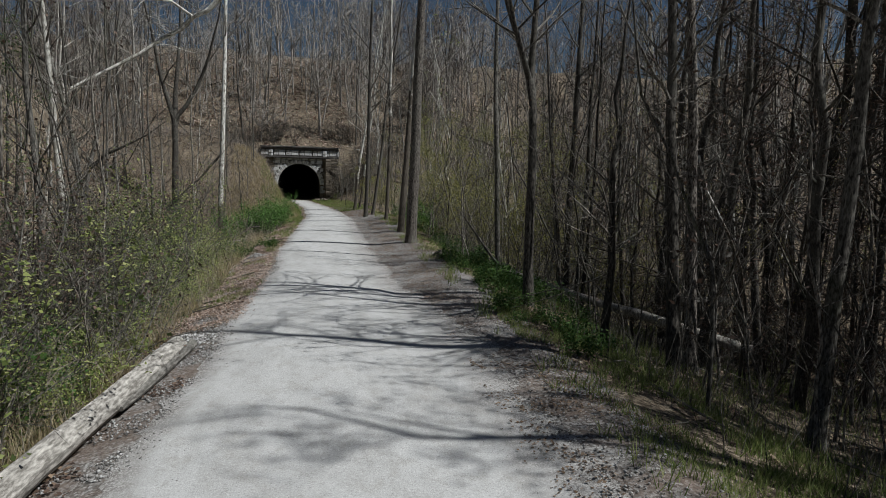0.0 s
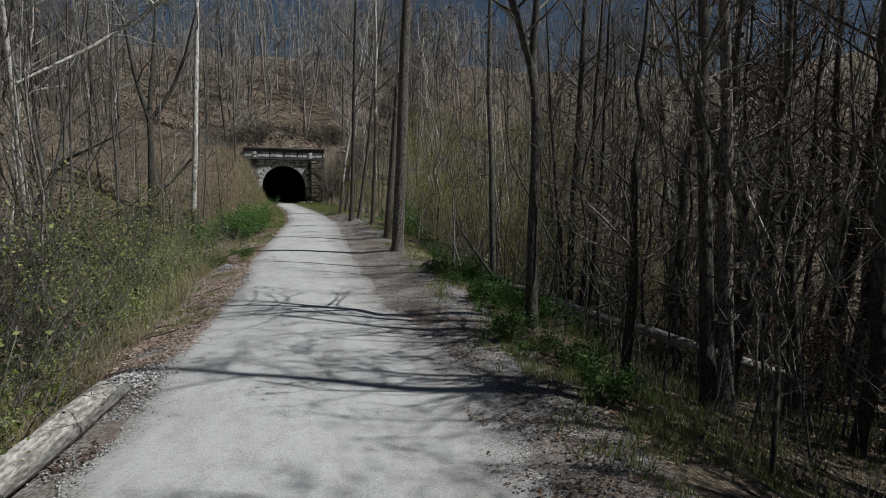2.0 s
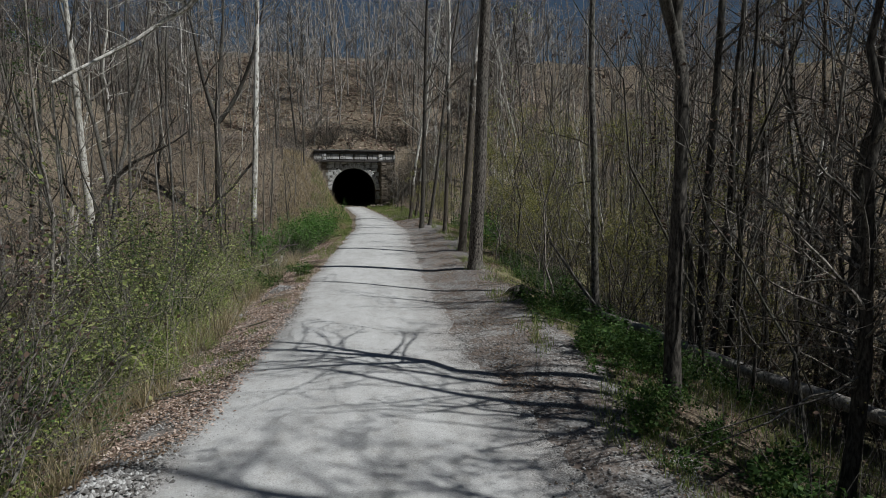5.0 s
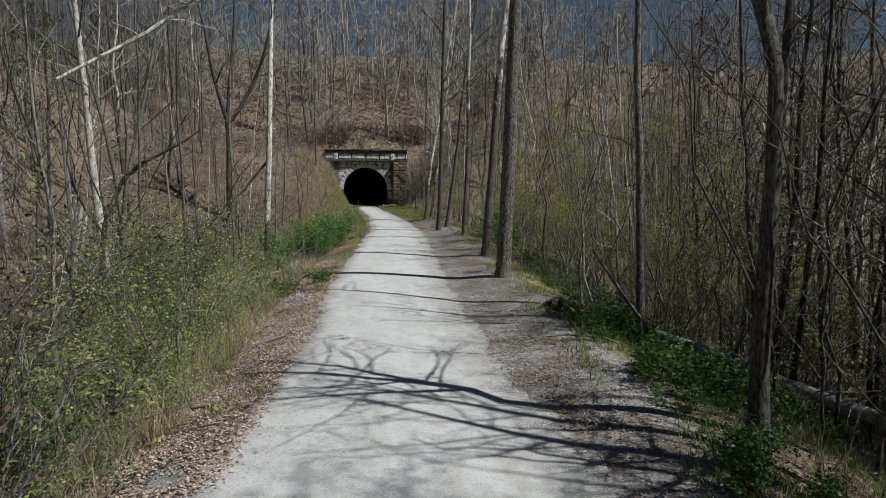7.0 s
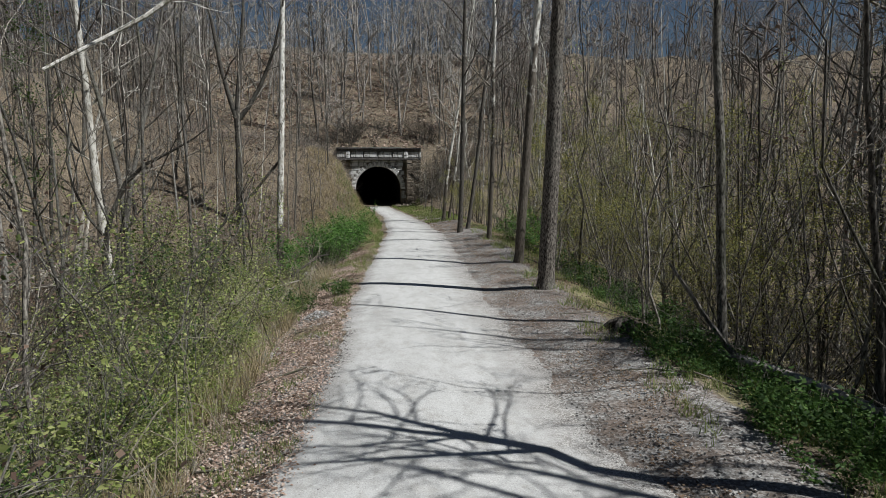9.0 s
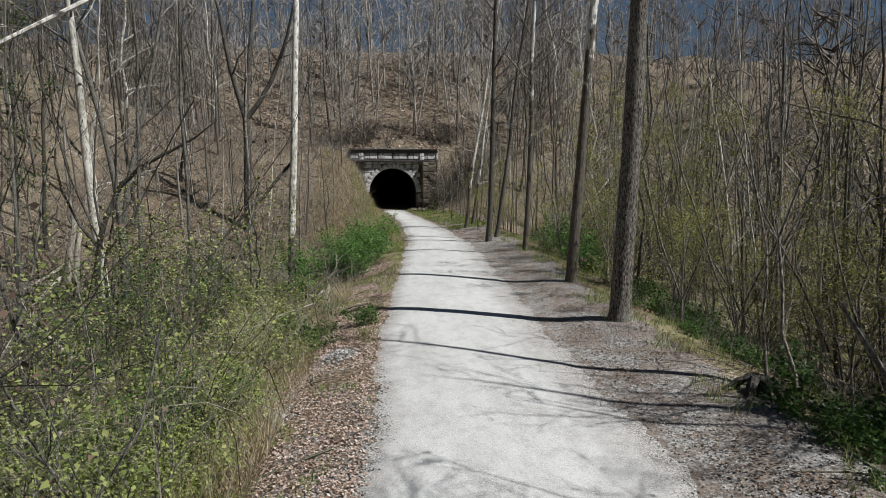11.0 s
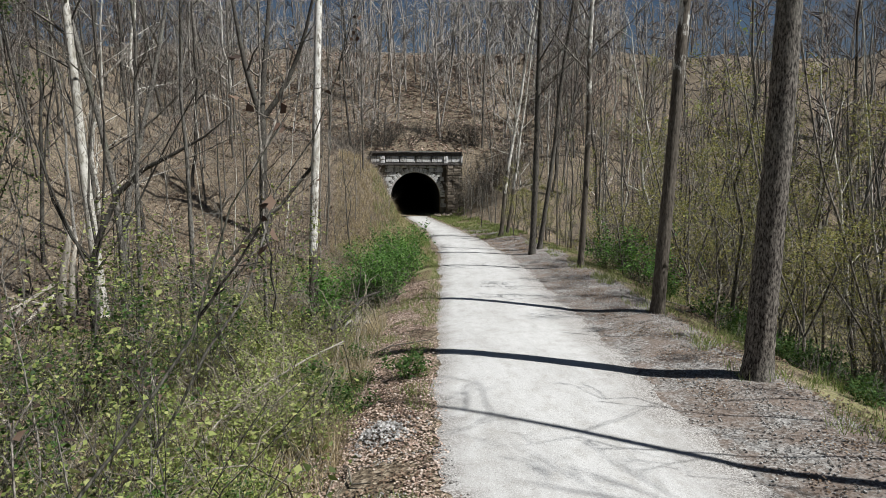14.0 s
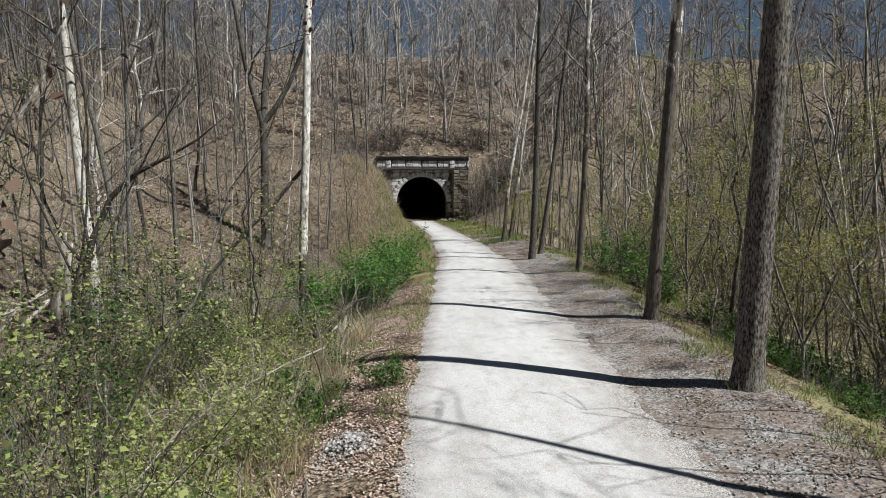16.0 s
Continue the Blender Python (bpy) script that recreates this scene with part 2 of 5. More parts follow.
fine = k.noise(k.co.outputs["Object"], 14.0, 4.0)
col = k.mix(k.random(), (0.10, 0.082, 0.062), (0.23, 0.195, 0.155))
col = k.mix(0.6, col, k.ramp(fine, (0.3, grey(0.4)), (0.7, grey(1))), "MULTIPLY")
RUBBLE = k.done(col, fine, 0.7, 0.03)
k = Mat("sooty tunnel lining", 0.97, 0.1)
fine = k.noise(k.co.outputs["Object"], 5.0, 4.0)
SOOT = k.done(k.ramp(fine, (0.3, grey(0.012)), (0.7, grey(0.03))), fine, 0.5, 0.02)


# ---- geometry helpers ----
class Geo:
    """Vertices and faces that become one mesh."""

    def __init__(self):
        self.v, self.f = [], []

    def tube(self, pts, radii, sides=6, cap=False):
        pts = np.asarray(pts, float)
        n = len(pts)
        tang = np.gradient(pts, axis=0)
        tang /= np.maximum(np.linalg.norm(tang, axis=1), 1e-9)[:, None]
        ref = np.array((1.0, 0, 0)) if abs(tang[0][0]) < 0.8 else np.array((0, 1.0, 0))
        a = np.cross(tang, ref)
        a /= np.maximum(np.linalg.norm(a, axis=1), 1e-9)[:, None]
        b = np.cross(tang, a)
        ang = np.arange(sides) * (2 * math.pi / sides)
        ring = (np.cos(ang)[None, :, None] * a[:, None, :] + np.sin(ang)[None, :, None] * b[:, None, :])
        ring = pts[:, None, :] + ring * np.asarray(radii, float)[:, None, None]
        o = len(self.v)
        self.v.extend(ring.reshape(-1, 3).tolist())
        for i in range(n - 1):
            for j in range(sides):
                q = (j + 1) % sides
                self.f.append((o + i * sides + j, o + i * sides + q, o + (i + 1) * sides + q, o + (i + 1) * sides + j))
        if cap:
            self.f.append(tuple(o + j for j in range(sides))[::-1])
            self.f.append(tuple(o + (n - 1) * sides + j for j in range(sides)))

    def spike(self, p, q, r):
        """A thin twig that runs to a point."""
        t = (q[0] - p[0], q[1] - p[1], q[2] - p[2])
        o = len(self.v)
        a = (-t[1], t[0], 0.0) if abs(t[0]) + abs(t[1]) > 1e-4 else (1.0, 0.0, 0.0)
        m = r / math.sqrt(a[0] ** 2 + a[1] ** 2)
        a = (a[0] * m, a[1] * m, 0.0)
        self.v += [[p[0] + a[0], p[1] + a[1], p[2]], [p[0] - 0.5 * a[0], p[1] - 0.5 * a[1], p[2] + 0.8 * r], [p[0] - 0.5 * a[0], p[1] - 0.5 * a[1], p[2] - 0.8 * r], [float(q[0]), float(q[1]), float(q[2])]]
        self.f += [(o, o + 1, o + 3), (o + 1, o + 2, o + 3), (o + 2, o, o + 3)]

    def stone(self, rng, p, r, flat=0.7):
        o = len(self.v)
        s = r * rng.uniform(0.7, 1.3, 6)
        t = rng.uniform(0, math.pi)
        c, d = math.cos(t), math.sin(t)
        for sx, sy, sz, q in ((1, 0, 0, s[0]), (0, 1, 0, s[1]), (-1, 0, 0, s[2]), (0, -1, 0, s[3]), (0.2, 0.1, flat, s[4]), (0, 0, -flat, s[5])):
            x, y = sx * q, sy * q
            self.v.append([p[0] + c * x - d * y, p[1] + d * x + c * y, p[2] + sz * q])
        for i in range(4):
            j = (i + 1) % 4
            self.f.append((o + i, o + j, o + 4))
            self.f.append((o + j, o + i, o + 5))

    def box(self, m, sx, sy, sz, rng=None, jit=0.0):
        """A block with chamfered front edges, at the pose m."""
        o = len(self.v)
        e = min(sx, sy, sz) * 0.12
        for x, y, z in ((-1, 1, -1), (1, 1, -1), (1, 1, 1), (-1, 1, 1), (-1, -1, -1), (1, -1, -1), (1, -1, 1), (-1, -1, 1)):
            p = Vector((x * sx / 2, y * sy / 2 + (e if y < 0 else 0), z * sz / 2))
            self.v.append(list(m @ p))
        for x, z in ((-1, -1), (1, -1), (1, 1), (-1, 1)):
            j = rng.uniform(-jit, jit) if rng is not None else 0.0
            self.v.append(list(m @ Vector((x * (sx / 2 - e), -sy / 2 + j, z * (sz / 2 - e)))))
        for f in ((3, 2, 1, 0), (0, 1, 5, 4), (1, 2, 6, 5), (2, 3, 7, 6), (3, 0, 4, 7),
                  (4, 5, 9, 8), (5, 6, 10, 9), (6, 7, 11, 10), (7, 4, 8, 11), (8, 9, 10, 11)):
            self.f.append(tuple(o + i for i in f))

    def mesh(self, name, material, smooth=False):
        me = bpy.data.meshes.new(name)
        me.from_pydata(self.v, [], self.f)
        me.materials.append(material)
        if smooth:
            me.shade_smooth()
        return me


def array_mesh(name, v, f, material):
    """A mesh from numpy arrays: vertices (n, 3) and faces (m, 3 or 4)."""
    v, f = np.asarray(v, np.float32), np.asarray(f, np.int32)
    me = bpy.data.meshes.new(name)
    me.vertices.add(len(v))
    me.vertices.foreach_set("co", v.reshape(-1))
    me.loops.add(f.size)
    me.loops.foreach_set("vertex_index", f.reshape(-1))
    me.polygons.add(len(f))
    me.polygons.foreach_set("loop_start", np.arange(len(f), dtype=np.int32) * f.shape[1])
    me.polygons.foreach_set("material_index", np.zeros(len(f), np.int32))
    me.materials.append(material)
    me.update(calc_edges=True)
    return me


def leaf_mesh(name, p, along, across, up, material):
    """Many leaves, each folded a little along its middle."""
    v = np.stack([p, p + 0.5 * along + across + up, p + along, p + 0.5 * along - across + up], 1)
    o = np.arange(len(p))[:, None] * 4
    f = np.concatenate([o + np.array((0, 1, 2)), o + np.array((0, 2, 3))], 1).reshape(-1, 3)
    return array_mesh(name, v.reshape(-1, 3), f, material)


def prism_mesh(name, p, q, r0, r1, material, pointed=False):
    """Many thin three-sided twigs from p to q."""
    t = q - p
    t = t / np.maximum(np.linalg.norm(t, axis=1), 1e-9)[:, None]
    ref = np.where(np.abs(t[:, :1]) < 0.8, np.array(((1.0, 0, 0),)), np.array(((0, 1.0, 0),)))
    a = np.cross(t, ref)
    a /= np.linalg.norm(a, axis=1)[:, None]
    b = np.cross(t, a)
    rows = []
    for c, r in ((p, r0), (q, r1)):
        for k in range(3):
            w = 2 * math.pi * k / 3
            rows.append(c + (math.cos(w) * a + math.sin(w) * b) * np.asarray(r)[:, None])
    if pointed:
        v = np.stack(rows[:3] + [q], 1).reshape(-1, 3)
        o = np.arange(len(p))[:, None] * 4
        f = np.concatenate([o + np.array((k, (k + 1) % 3, 3)) for k in range(3)], 1).reshape(-1, 3)
        return array_mesh(name, v, f, material)
    v = np.stack(rows, 1).reshape(-1, 3)
    o = np.arange(len(p))[:, None] * 6
    f = np.concatenate([o + np.array((k, (k + 1) % 3, 3 + (k + 1) % 3, 3 + k)) for k in range(3)], 1).reshape(-1, 4)
    return array_mesh(name, v, f, material)


def patchy(x, y, scale, seed):
    """A smooth field of about -0.6 to 0.6, for patches."""
    rr = np.random.default_rng(seed)
    out = np.zeros_like(x)
    for i in range(7):
        a, ph = rr.uniform(0, 2 * math.pi, 2)
        k = scale * rr.uniform(2.0, 7.5)
        out += np.sin(k * (np.cos(a) * x + np.sin(a) * y) + ph + 0.8 * np.sin(0.7 * k * (np.cos(a + 1.3) * x + np.sin(a + 1.3) * y)))
    return out / 7


def part(name, geo, material, parent, label="", smooth=False):
    ob = new(name, geo.mesh(name, material, smooth) if isinstance(geo, Geo) else geo)
    ob.parent = parent
    if label:
        ob["label"] = label
    return ob


def thing(name, x, y, z, label, category, group="", rz=0.0):
    ob = new(name)
    ob.matrix_basis = pose(x, y, z, 0, 0, rz)
    return tagged(ob, label, category, group)


def lerp(x, xs, ys):
    return np.interp(x, xs, ys)


def smooth01(v):
    v = np.clip(v, 0.0, 1.0)
    return v * v * (3 - 2 * v)


# ---- the lie of the land ----
TUN_X, TUN_Y, TUN_R, TUN_SPRING, TUN_FLOOR = 3.28, 60.0, 2.25, 1.2, -0.55


def centre(y):
    return lerp(y, (-60, -12, -7.5, -3, 2, 10, 19, 26, 34, 42, 60), (-3.5, 0.85, 1.08, 1.5, 2.0, 2.45, 3.3, 3.85, 4.0, 3.85, 3.28))


def trail_z(y):
    return lerp(y, (-60, 0, 20, 40, 60, 200), (0, 0, 0, -0.25, -0.55, -0.55))


BANK_D = (-40, -14, -9, -6, -4, -3, -2.3, -1.6, -0.8, 0, 1.5, 2.0, 2.6, 3.1, 3.7, 4.2, 5.5, 7, 9, 14, 40)
BANK_Z = (-2.2, -2.1, -1.95, -1.55, -0.95, -0.5, -0.24, -0.10, -0.03, 0, 0.01, 0.05, 0.15, 0.18, 0.09, -0.06, -0.55, -1.2, -1.7, -2.0, -2.2)


def wobble(x, y):
    return (0.35 * np.sin(0.31 * x + 0.17 * y) + 0.3 * np.sin(0.23 * y - 0.41 * x + 1.3) + 0.14 * np.sin(0.9 * x + 0.7 * y + 2) + 0.1 * np.sin(1.3 * y - 0.8 * x))


def ground_z(x, y):
    x, y = np.asarray(x, float), np.asarray(y, float)
    d = x - centre(y)
    a = np.abs(d)
    z = lerp(d, BANK_D, BANK_Z)
    # the cutting towards the tunnel: both banks climb out of the trail's bed
    cut_l = smooth01((y - 27) / 26.0)
    cut_r = smooth01((y - 43) / 14.0)
    up_l = lerp(-d, (1.5, 2.15, 2.95, 3.8, 5.0, 12, 40), (-0.05, 0.1, 1.9, 3.8, 4.6, 6.0, 9.3))
    up_r = lerp(d, (1.8, 3.0, 4.6, 7.0, 12, 40), (0.0, 0.1, 1.2, 3.6, 5.0, 9.0))
    z = np.where(d < -1.5, z * (1 - cut_l) + up_l * cut_l, z)
    z = np.where(d > 1.8, z * (1 - cut_r) + up_r * cut_r, z)
    # valley sides
    left = np.maximum(-d - 17, 0)
    right = np.maximum(d - 24, 0)
    back = np.maximum(-y - 30, 0)
    z = z + 24 * (1 - np.exp(-left * 0.34 / 24)) * (1 - 0.4 * cut_l) + 20 * (1 - np.exp(-right * 0.30 / 20)) + 22 * (1 - np.exp(-back * 0.3 / 22))
    # the hill over the tunnel
    over = y - (TUN_Y - 0.25)
    crest = 5.15 + 0.5 * np.maximum(over - 0.5, 0)
    crest = np.where(crest > 16, 16 + 9 * (1 - np.exp(-(crest - 16) / 9)), crest)
    z = np.where(over > 0, np.maximum(z, crest), z)
    soft = smooth01((a - 2.6) / 3.0) * (1 - smooth01((y - 50) / 6.0) * (a < 9))
    z = z + wobble(x, y) * soft * (0.45 + 0.03 * np.minimum(a, 30))
    return z + trail_z(y) * np.where(over > 0, 0, 1 - smooth01((a - 2) / 8))


def gz(x, y):
    return float(ground_z(x, y))


def steps(*runs):
    out = []
    for a, b, s in runs:
        out += list(np.arange(a, b, s))
    return np.array(out + [runs[-1][1]])


gx = steps((-420, -120, 30), (-120, -50, 7), (-50, -20, 2.0), (-20, -7, 0.8), (-7, 11, 0.28), (11, 24, 0.8), (24, 54, 2.0), (54, 120, 6), (120, 420, 30))
gy = steps((-300, -60, 20), (-60, -20, 3.0), (-20, -9, 1.0), (-9, 32, 0.3), (32, 58.8, 0.7), (58.8, 61.5, 0.25), (61.5, 100, 1.5), (100, 160, 5), (160, 520, 30))
X, Y = np.meshgrid(gx, gy)
Z = ground_z(X, Y)
nx = len(gx)
verts = np.stack([X, Y, Z], -1).reshape(-1, 3)
faces = []
for j in range(len(gy) - 1):
    for i in range(nx - 1):
        if 58.7 < gy[j] < 60.6 and abs((gx[i] + gx[i + 1]) / 2 - TUN_X) < 2.5:
            continue  # the tunnel's mouth
        faces.append((j * nx + i, j * nx + i + 1, (j + 1) * nx + i + 1, (j + 1) * nx + i))
me = bpy.data.meshes.new("ground")
me.from_pydata(verts.tolist(), [], faces)
me.shade_smooth()
me.materials.append(FLOOR)
D = X - centre(Y)
shoulder = smooth01((D - 1.0) / 0.4) * (1 - smooth01((D - 3.0) / 0.9)) * (1 - smooth01((Y - 38) / 8))
shoulder = np.maximum(shoulder, smooth01((-D - 1.2) / 0.3) * (1 - smooth01((-D - 2.3) / 0.6)) * (1 - smooth01((Y - 4) / 5)))
green = 0.5 * smooth01((-D - 2.2) / 0.8) * (1 - smooth01((-D - 9) / 8)) * (1 - smooth01((Y - 25) / 9))
green = np.maximum(green, 0.5 * smooth01((D - 3.0) / 0.6) * (1 - smooth01((D - 9) / 8)) * smooth01((Y + 4) / 6) * (1 - smooth01((Y - 40) / 8)))
green = np.maximum(green, 0.7 * smooth01((np.abs(D) - 1.3) / 0.3) * (1 - smooth01((np.abs(D) - 2.6) / 0.8)) * smooth01((Y - 16) / 8) * (Y < 59))
cover = np.stack([shoulder, green, np.zeros_like(green), np.ones_like(green)], -1).reshape(-1)
ca = me.attributes.new("cover", "FLOAT_COLOR", "POINT")
ca.data.foreach_set("color", cover.astype(np.float32))
tagged(new("ground", me), "brown leaf-covered woodland floor with mossy green banks", "ground", kind="structure")

# the trail's pressed surface, a low crowned strip with a ragged edge
LEFT_E = ((-60, -12, -7, -3, -1, 1.6, 4.3, 10, 14, 18.5, 26, 34, 42, 60), (-1.75, -1.8, -1.8, -1.7, -1.85, -1.9, -1.5, -1.55, -1.5, -1.5, -1.35, -1.2, -0.95, -1.0))
RIGHT_E = ((-60, -12, -7, -4, -0.6, 2, 6, 11, 18.5, 26, 34, 42, 60), (2.2, 2.45, 2.45, 2.4, 2.0, 1.6, 1.55, 1.6, 1.4, 1.3, 1.15, 0.95, 1.0))
rng = np.random.default_rng(5)
ty = np.concatenate([np.arange(-60, -14, 1.0), np.arange(-14, 30, 0.12), np.arange(30, 60.3, 0.4)])
cols = np.linspace(0, 1, 25)
tv, tf, te = [], [], []
jl = np.convolve(rng.normal(0, 0.13, len(ty) + 8), np.ones(9) / 9, "valid") + rng.normal(0, 0.03, len(ty))
jr = np.convolve(rng.normal(0, 0.16, len(ty) + 8), np.ones(9) / 9, "valid") + rng.normal(0, 0.04, len(ty))
for i, y in enumerate(ty):
    lo, hi = lerp(y, *LEFT_E) + jl[i], lerp(y, *RIGHT_E) + jr[i]
    c = centre(y)
    for s in cols:
        d = lo + (hi - lo) * s
        e = min(s, 1 - s) * (hi - lo)
        bed = gz(c + d, min(y, 59.4)) if y < 57 else float(lerp(d, BANK_D, BANK_Z) + trail_z(y))
        tv.append((c + d, y, bed + 0.004 + 0.016 * min(e / 0.25, 1.0)))
        te.append(1 - min(e / (1.15 if s > 0.5 else 0.6), 1.0))
n = len(cols)
for i in range(len(ty) - 1):
    for j in range(n - 1):
        tf.append((i * n + j, i * n + j + 1, (i + 1) * n + j + 1, (i + 1) * n + j))
me = bpy.data.meshes.new("trail")
me.from_pydata(tv, [], tf)
me.shade_smooth()
me.materials.append(TRAIL)
me.attributes.new("edge", "FLOAT", "POINT").data.foreach_set("value", np.array(te, np.float32))
tagged(new("road", me), "pale crushed-limestone trail with faint wheel tracks", "trail", kind="structure")


# ---- the tunnel ----
def opening_half(z, extra=0.0):
    """Half the width of the arch at height z, with a ring of that thickness."""
    if z < TUN_SPRING:
        return TUN_R + extra
    r = (TUN_R + extra) ** 2 - (z - TUN_SPRING) ** 2
    return math.sqrt(r) if r > 0 else 0.0


rng = np.random.default_rng(11)
portal = thing("tunnel_portal", TUN_X, TUN_Y, 0, "old stained sandstone railway tunnel portal with a round arch", "tunnel portal")
x0, x1, top = -4.1, 4.3, 4.95
arch = [(-TUN_R, TUN_FLOOR - 0.6), (-TUN_R, 0.3), (-TUN_R, TUN_SPRING)]
arch += [(-TUN_R * math.cos(a), TUN_SPRING + TUN_R * math.sin(a)) for a in np.linspace(0, math.pi, 33)[1:-1]]
arch += [(TUN_R, TUN_SPRING), (TUN_R, 0.3), (TUN_R, TUN_FLOOR - 0.6)]
g = Geo()
outer = []
for ax, az in arch:
    if az <= TUN_SPRING:
        outer.append((x0 if ax < 0 else x1, az))
    else:
        s = min((x0 if ax < 0 else x1) / ax if abs(ax) > 1e-6 else 1e9, (top - TUN_SPRING) / (az - TUN_SPRING))
        outer.append((ax * s, TUN_SPRING + (az - TUN_SPRING) * s))
n = len(arch)
for yy in (-0.2, 0.7):
    g.v += [[p[0], yy, p[1]] for p in arch] + [[p[0], yy, p[1]] for p in outer]
for i in range(n - 1):
    g.f += [(i, i + 1, n + i + 1, n + i), (2 * n + i + 1, 2 * n + i, 3 * n + i, 3 * n + i + 1),
            (i + 1, i, 2 * n + i, 2 * n + i + 1), (n + i, n + i + 1, 3 * n + i + 1, 3 * n + i)]
part("backing_wall", g, RUBBLE, portal)


def block(name, m, sx, sy, sz, material, parent, jit=0.02):
    g = Geo()
    g.box(Matrix(), sx, sy, sz, rng, jit)
    ob = part(name, g, material, parent)
    ob.matrix_basis = m
    return ob


z = TUN_FLOOR
while z < 4.0:
    h = min(0.40, 4.08 - z)
    zc = z + h / 2
    ring = opening_half(zc, 0.46 if zc > TUN_SPRING else 0.02)
    for a, b in ((x0, -ring), (ring, x1)):
        x = a
        while x < b - 0.05:
            w = min(rng.uniform(0.45, 0.95), b - x)
            if b - x - w < 0.25:
                w = b - x
            block("stone", pose(x + w / 2, -0.27 - rng.uniform(0, 0.05), zc), w - 0.02, 0.22, h - 0.02, RUBBLE if x + w / 2 < -2.7 or x + w / 2 > 2.6 else STONE, portal)
            x += w
    z += h
for i in range(19):
    a = math.pi * (i + 0.5) / 19
    r = TUN_R + 0.23
    block("arch_stone", pose(-math.cos(a) * r, -0.27, TUN_SPRING + math.sin(a) * r, 0, math.degrees(a) - 90, 0), math.pi * r / 19 - 0.02, 0.34, 0.46, STONE, portal)
for zc, h, dep, step in ((4.19, 0.20, 0.86, 1.05), (4.62, 0.62, 0.70, 1.5), (5.05, 0.24, 0.78, 0.95), (5.25, 0.15, 0.92, 1.2)):
    x = x0
    while x < x1 - 0.1:
        w = min(step * rng.uniform(0.85, 1.1), x1 - x)
        block("frieze_stone" if h > 0.5 else "coping_stone", pose(x + w / 2, -dep / 2 + 0.1, zc), w - 0.02, dep, h - 0.015, COPING if zc > 5.0 or zc < 4.3 else STONE, portal)
        x += w
for px in (-3.0, 2.75):
    z = 4.1
    while z < 4.95:
        h = 0.46 if z + 0.46 < 4.95 else 4.95 - z
        block("pilaster_stone", pose(px, -0.5, z + h / 2), 0.42, 0.42, h - 0.02, STONE, portal)
        z += 0.46
wing = thing("wing_wall", 6.75, 59.0, -0.6, "stepped brown rubble-stone wing wall beside the tunnel mouth", "retaining wall")
z = 0.0
while z < 4.6:
    x = 0.0
    wide = 1.35 + max(0, 2.2 - z) * 0.5
    while x < wide - 0.05:
        w = min(rng.uniform(0.35, 0.8), wide - x)
        for yy, dp in ((-0.55, 0.5), (0.0, 0.5), (0.5, 0.45)):
            block("stone", pose(x + w / 2 - 0.7, yy - rng.uniform(0, 0.06), z + 0.15), w - 0.02, dp, 0.27, RUBBLE, wing, 0.04)
        x += w
    z += 0.29
g = Geo()
for yy in (0.0, 2, 6, 14, 26, 46):
    g.v += [[p[0], yy + 0.68, p[1]] for p in arch]
for r in range(5):
    for i in range(n - 1):
        g.f.append((r * n + i, r * n + i + 1, (r + 1) * n + i + 1, (r + 1) * n + i))
    g.f.append((r * n, (r + 1) * n, (r + 1) * n + n - 1, r * n + n - 1))
g.f.append(tuple(5 * n + i for i in range(n)))
lining = part("tunnel_lining", g, SOOT, None)
lining.location = (TUN_X, TUN_Y, 0)
tagged(lining, "dark sooty barrel of the tunnel", "tunnel", kind="structure")
g = Geo()
for yy in (-1.2, 0.6, 8, 30, 46):
    for xx in (-2.3, -1.0, 1.0, 2.3):
        g.v.append([xx, yy, TUN_FLOOR + (0.05 if abs(xx) < 2 else 0.2)])
for r in range(4):
    for i in range(3):
        g.f.append((r * 4 + i, r * 4 + i + 1, (r + 1) * 4 + i + 1, (r + 1) * 4 + i))
fl = part("tunnel_floor", g, FLOOR, None)
fl.location = (TUN_X, TUN_Y, 0)
tagged(fl, "dark earth floor inside the tunnel", "floor", kind="structure")
for i in range(14):
    px, py = 5.4 + rng.uniform(-0.5, 1.3), 57.9 + rng.uniform(-1.6, 0.9)
    g = Geo()
    for q in range(3):
        g.stone(rng, (rng.uniform(-0.1, 0.1), rng.uniform(-0.1, 0.1), 0.05), rng.uniform(0.12, 0.3), 0.6)
    ob = new("fallen_stone", g.mesh("fallen_stone", RUBBLE))
    ob.location = (px, py, gz(px, py) + 0.06)
    tagged(ob, "fallen brown rubble stone at the tunnel mouth", "stone", "fallen stones at the tunnel")


# ---- trees ----
def unit(v):
    return v / max(np.linalg.norm(v), 1e-9)


def curve_out(rng, p, way, length, n, bend=0.25, lift=0.15):
    """Points of a branch that wanders and turns up a little."""
    pts, w = [np.array(p, float)], unit(np.array(way, float))
    for i in range(n):
        w = unit(w + rng.normal(0, bend, 3) * (1.6 / n) + np.array((0, 0, lift / n)))
        pts.append(pts[-1] + w * length / n)
    return pts


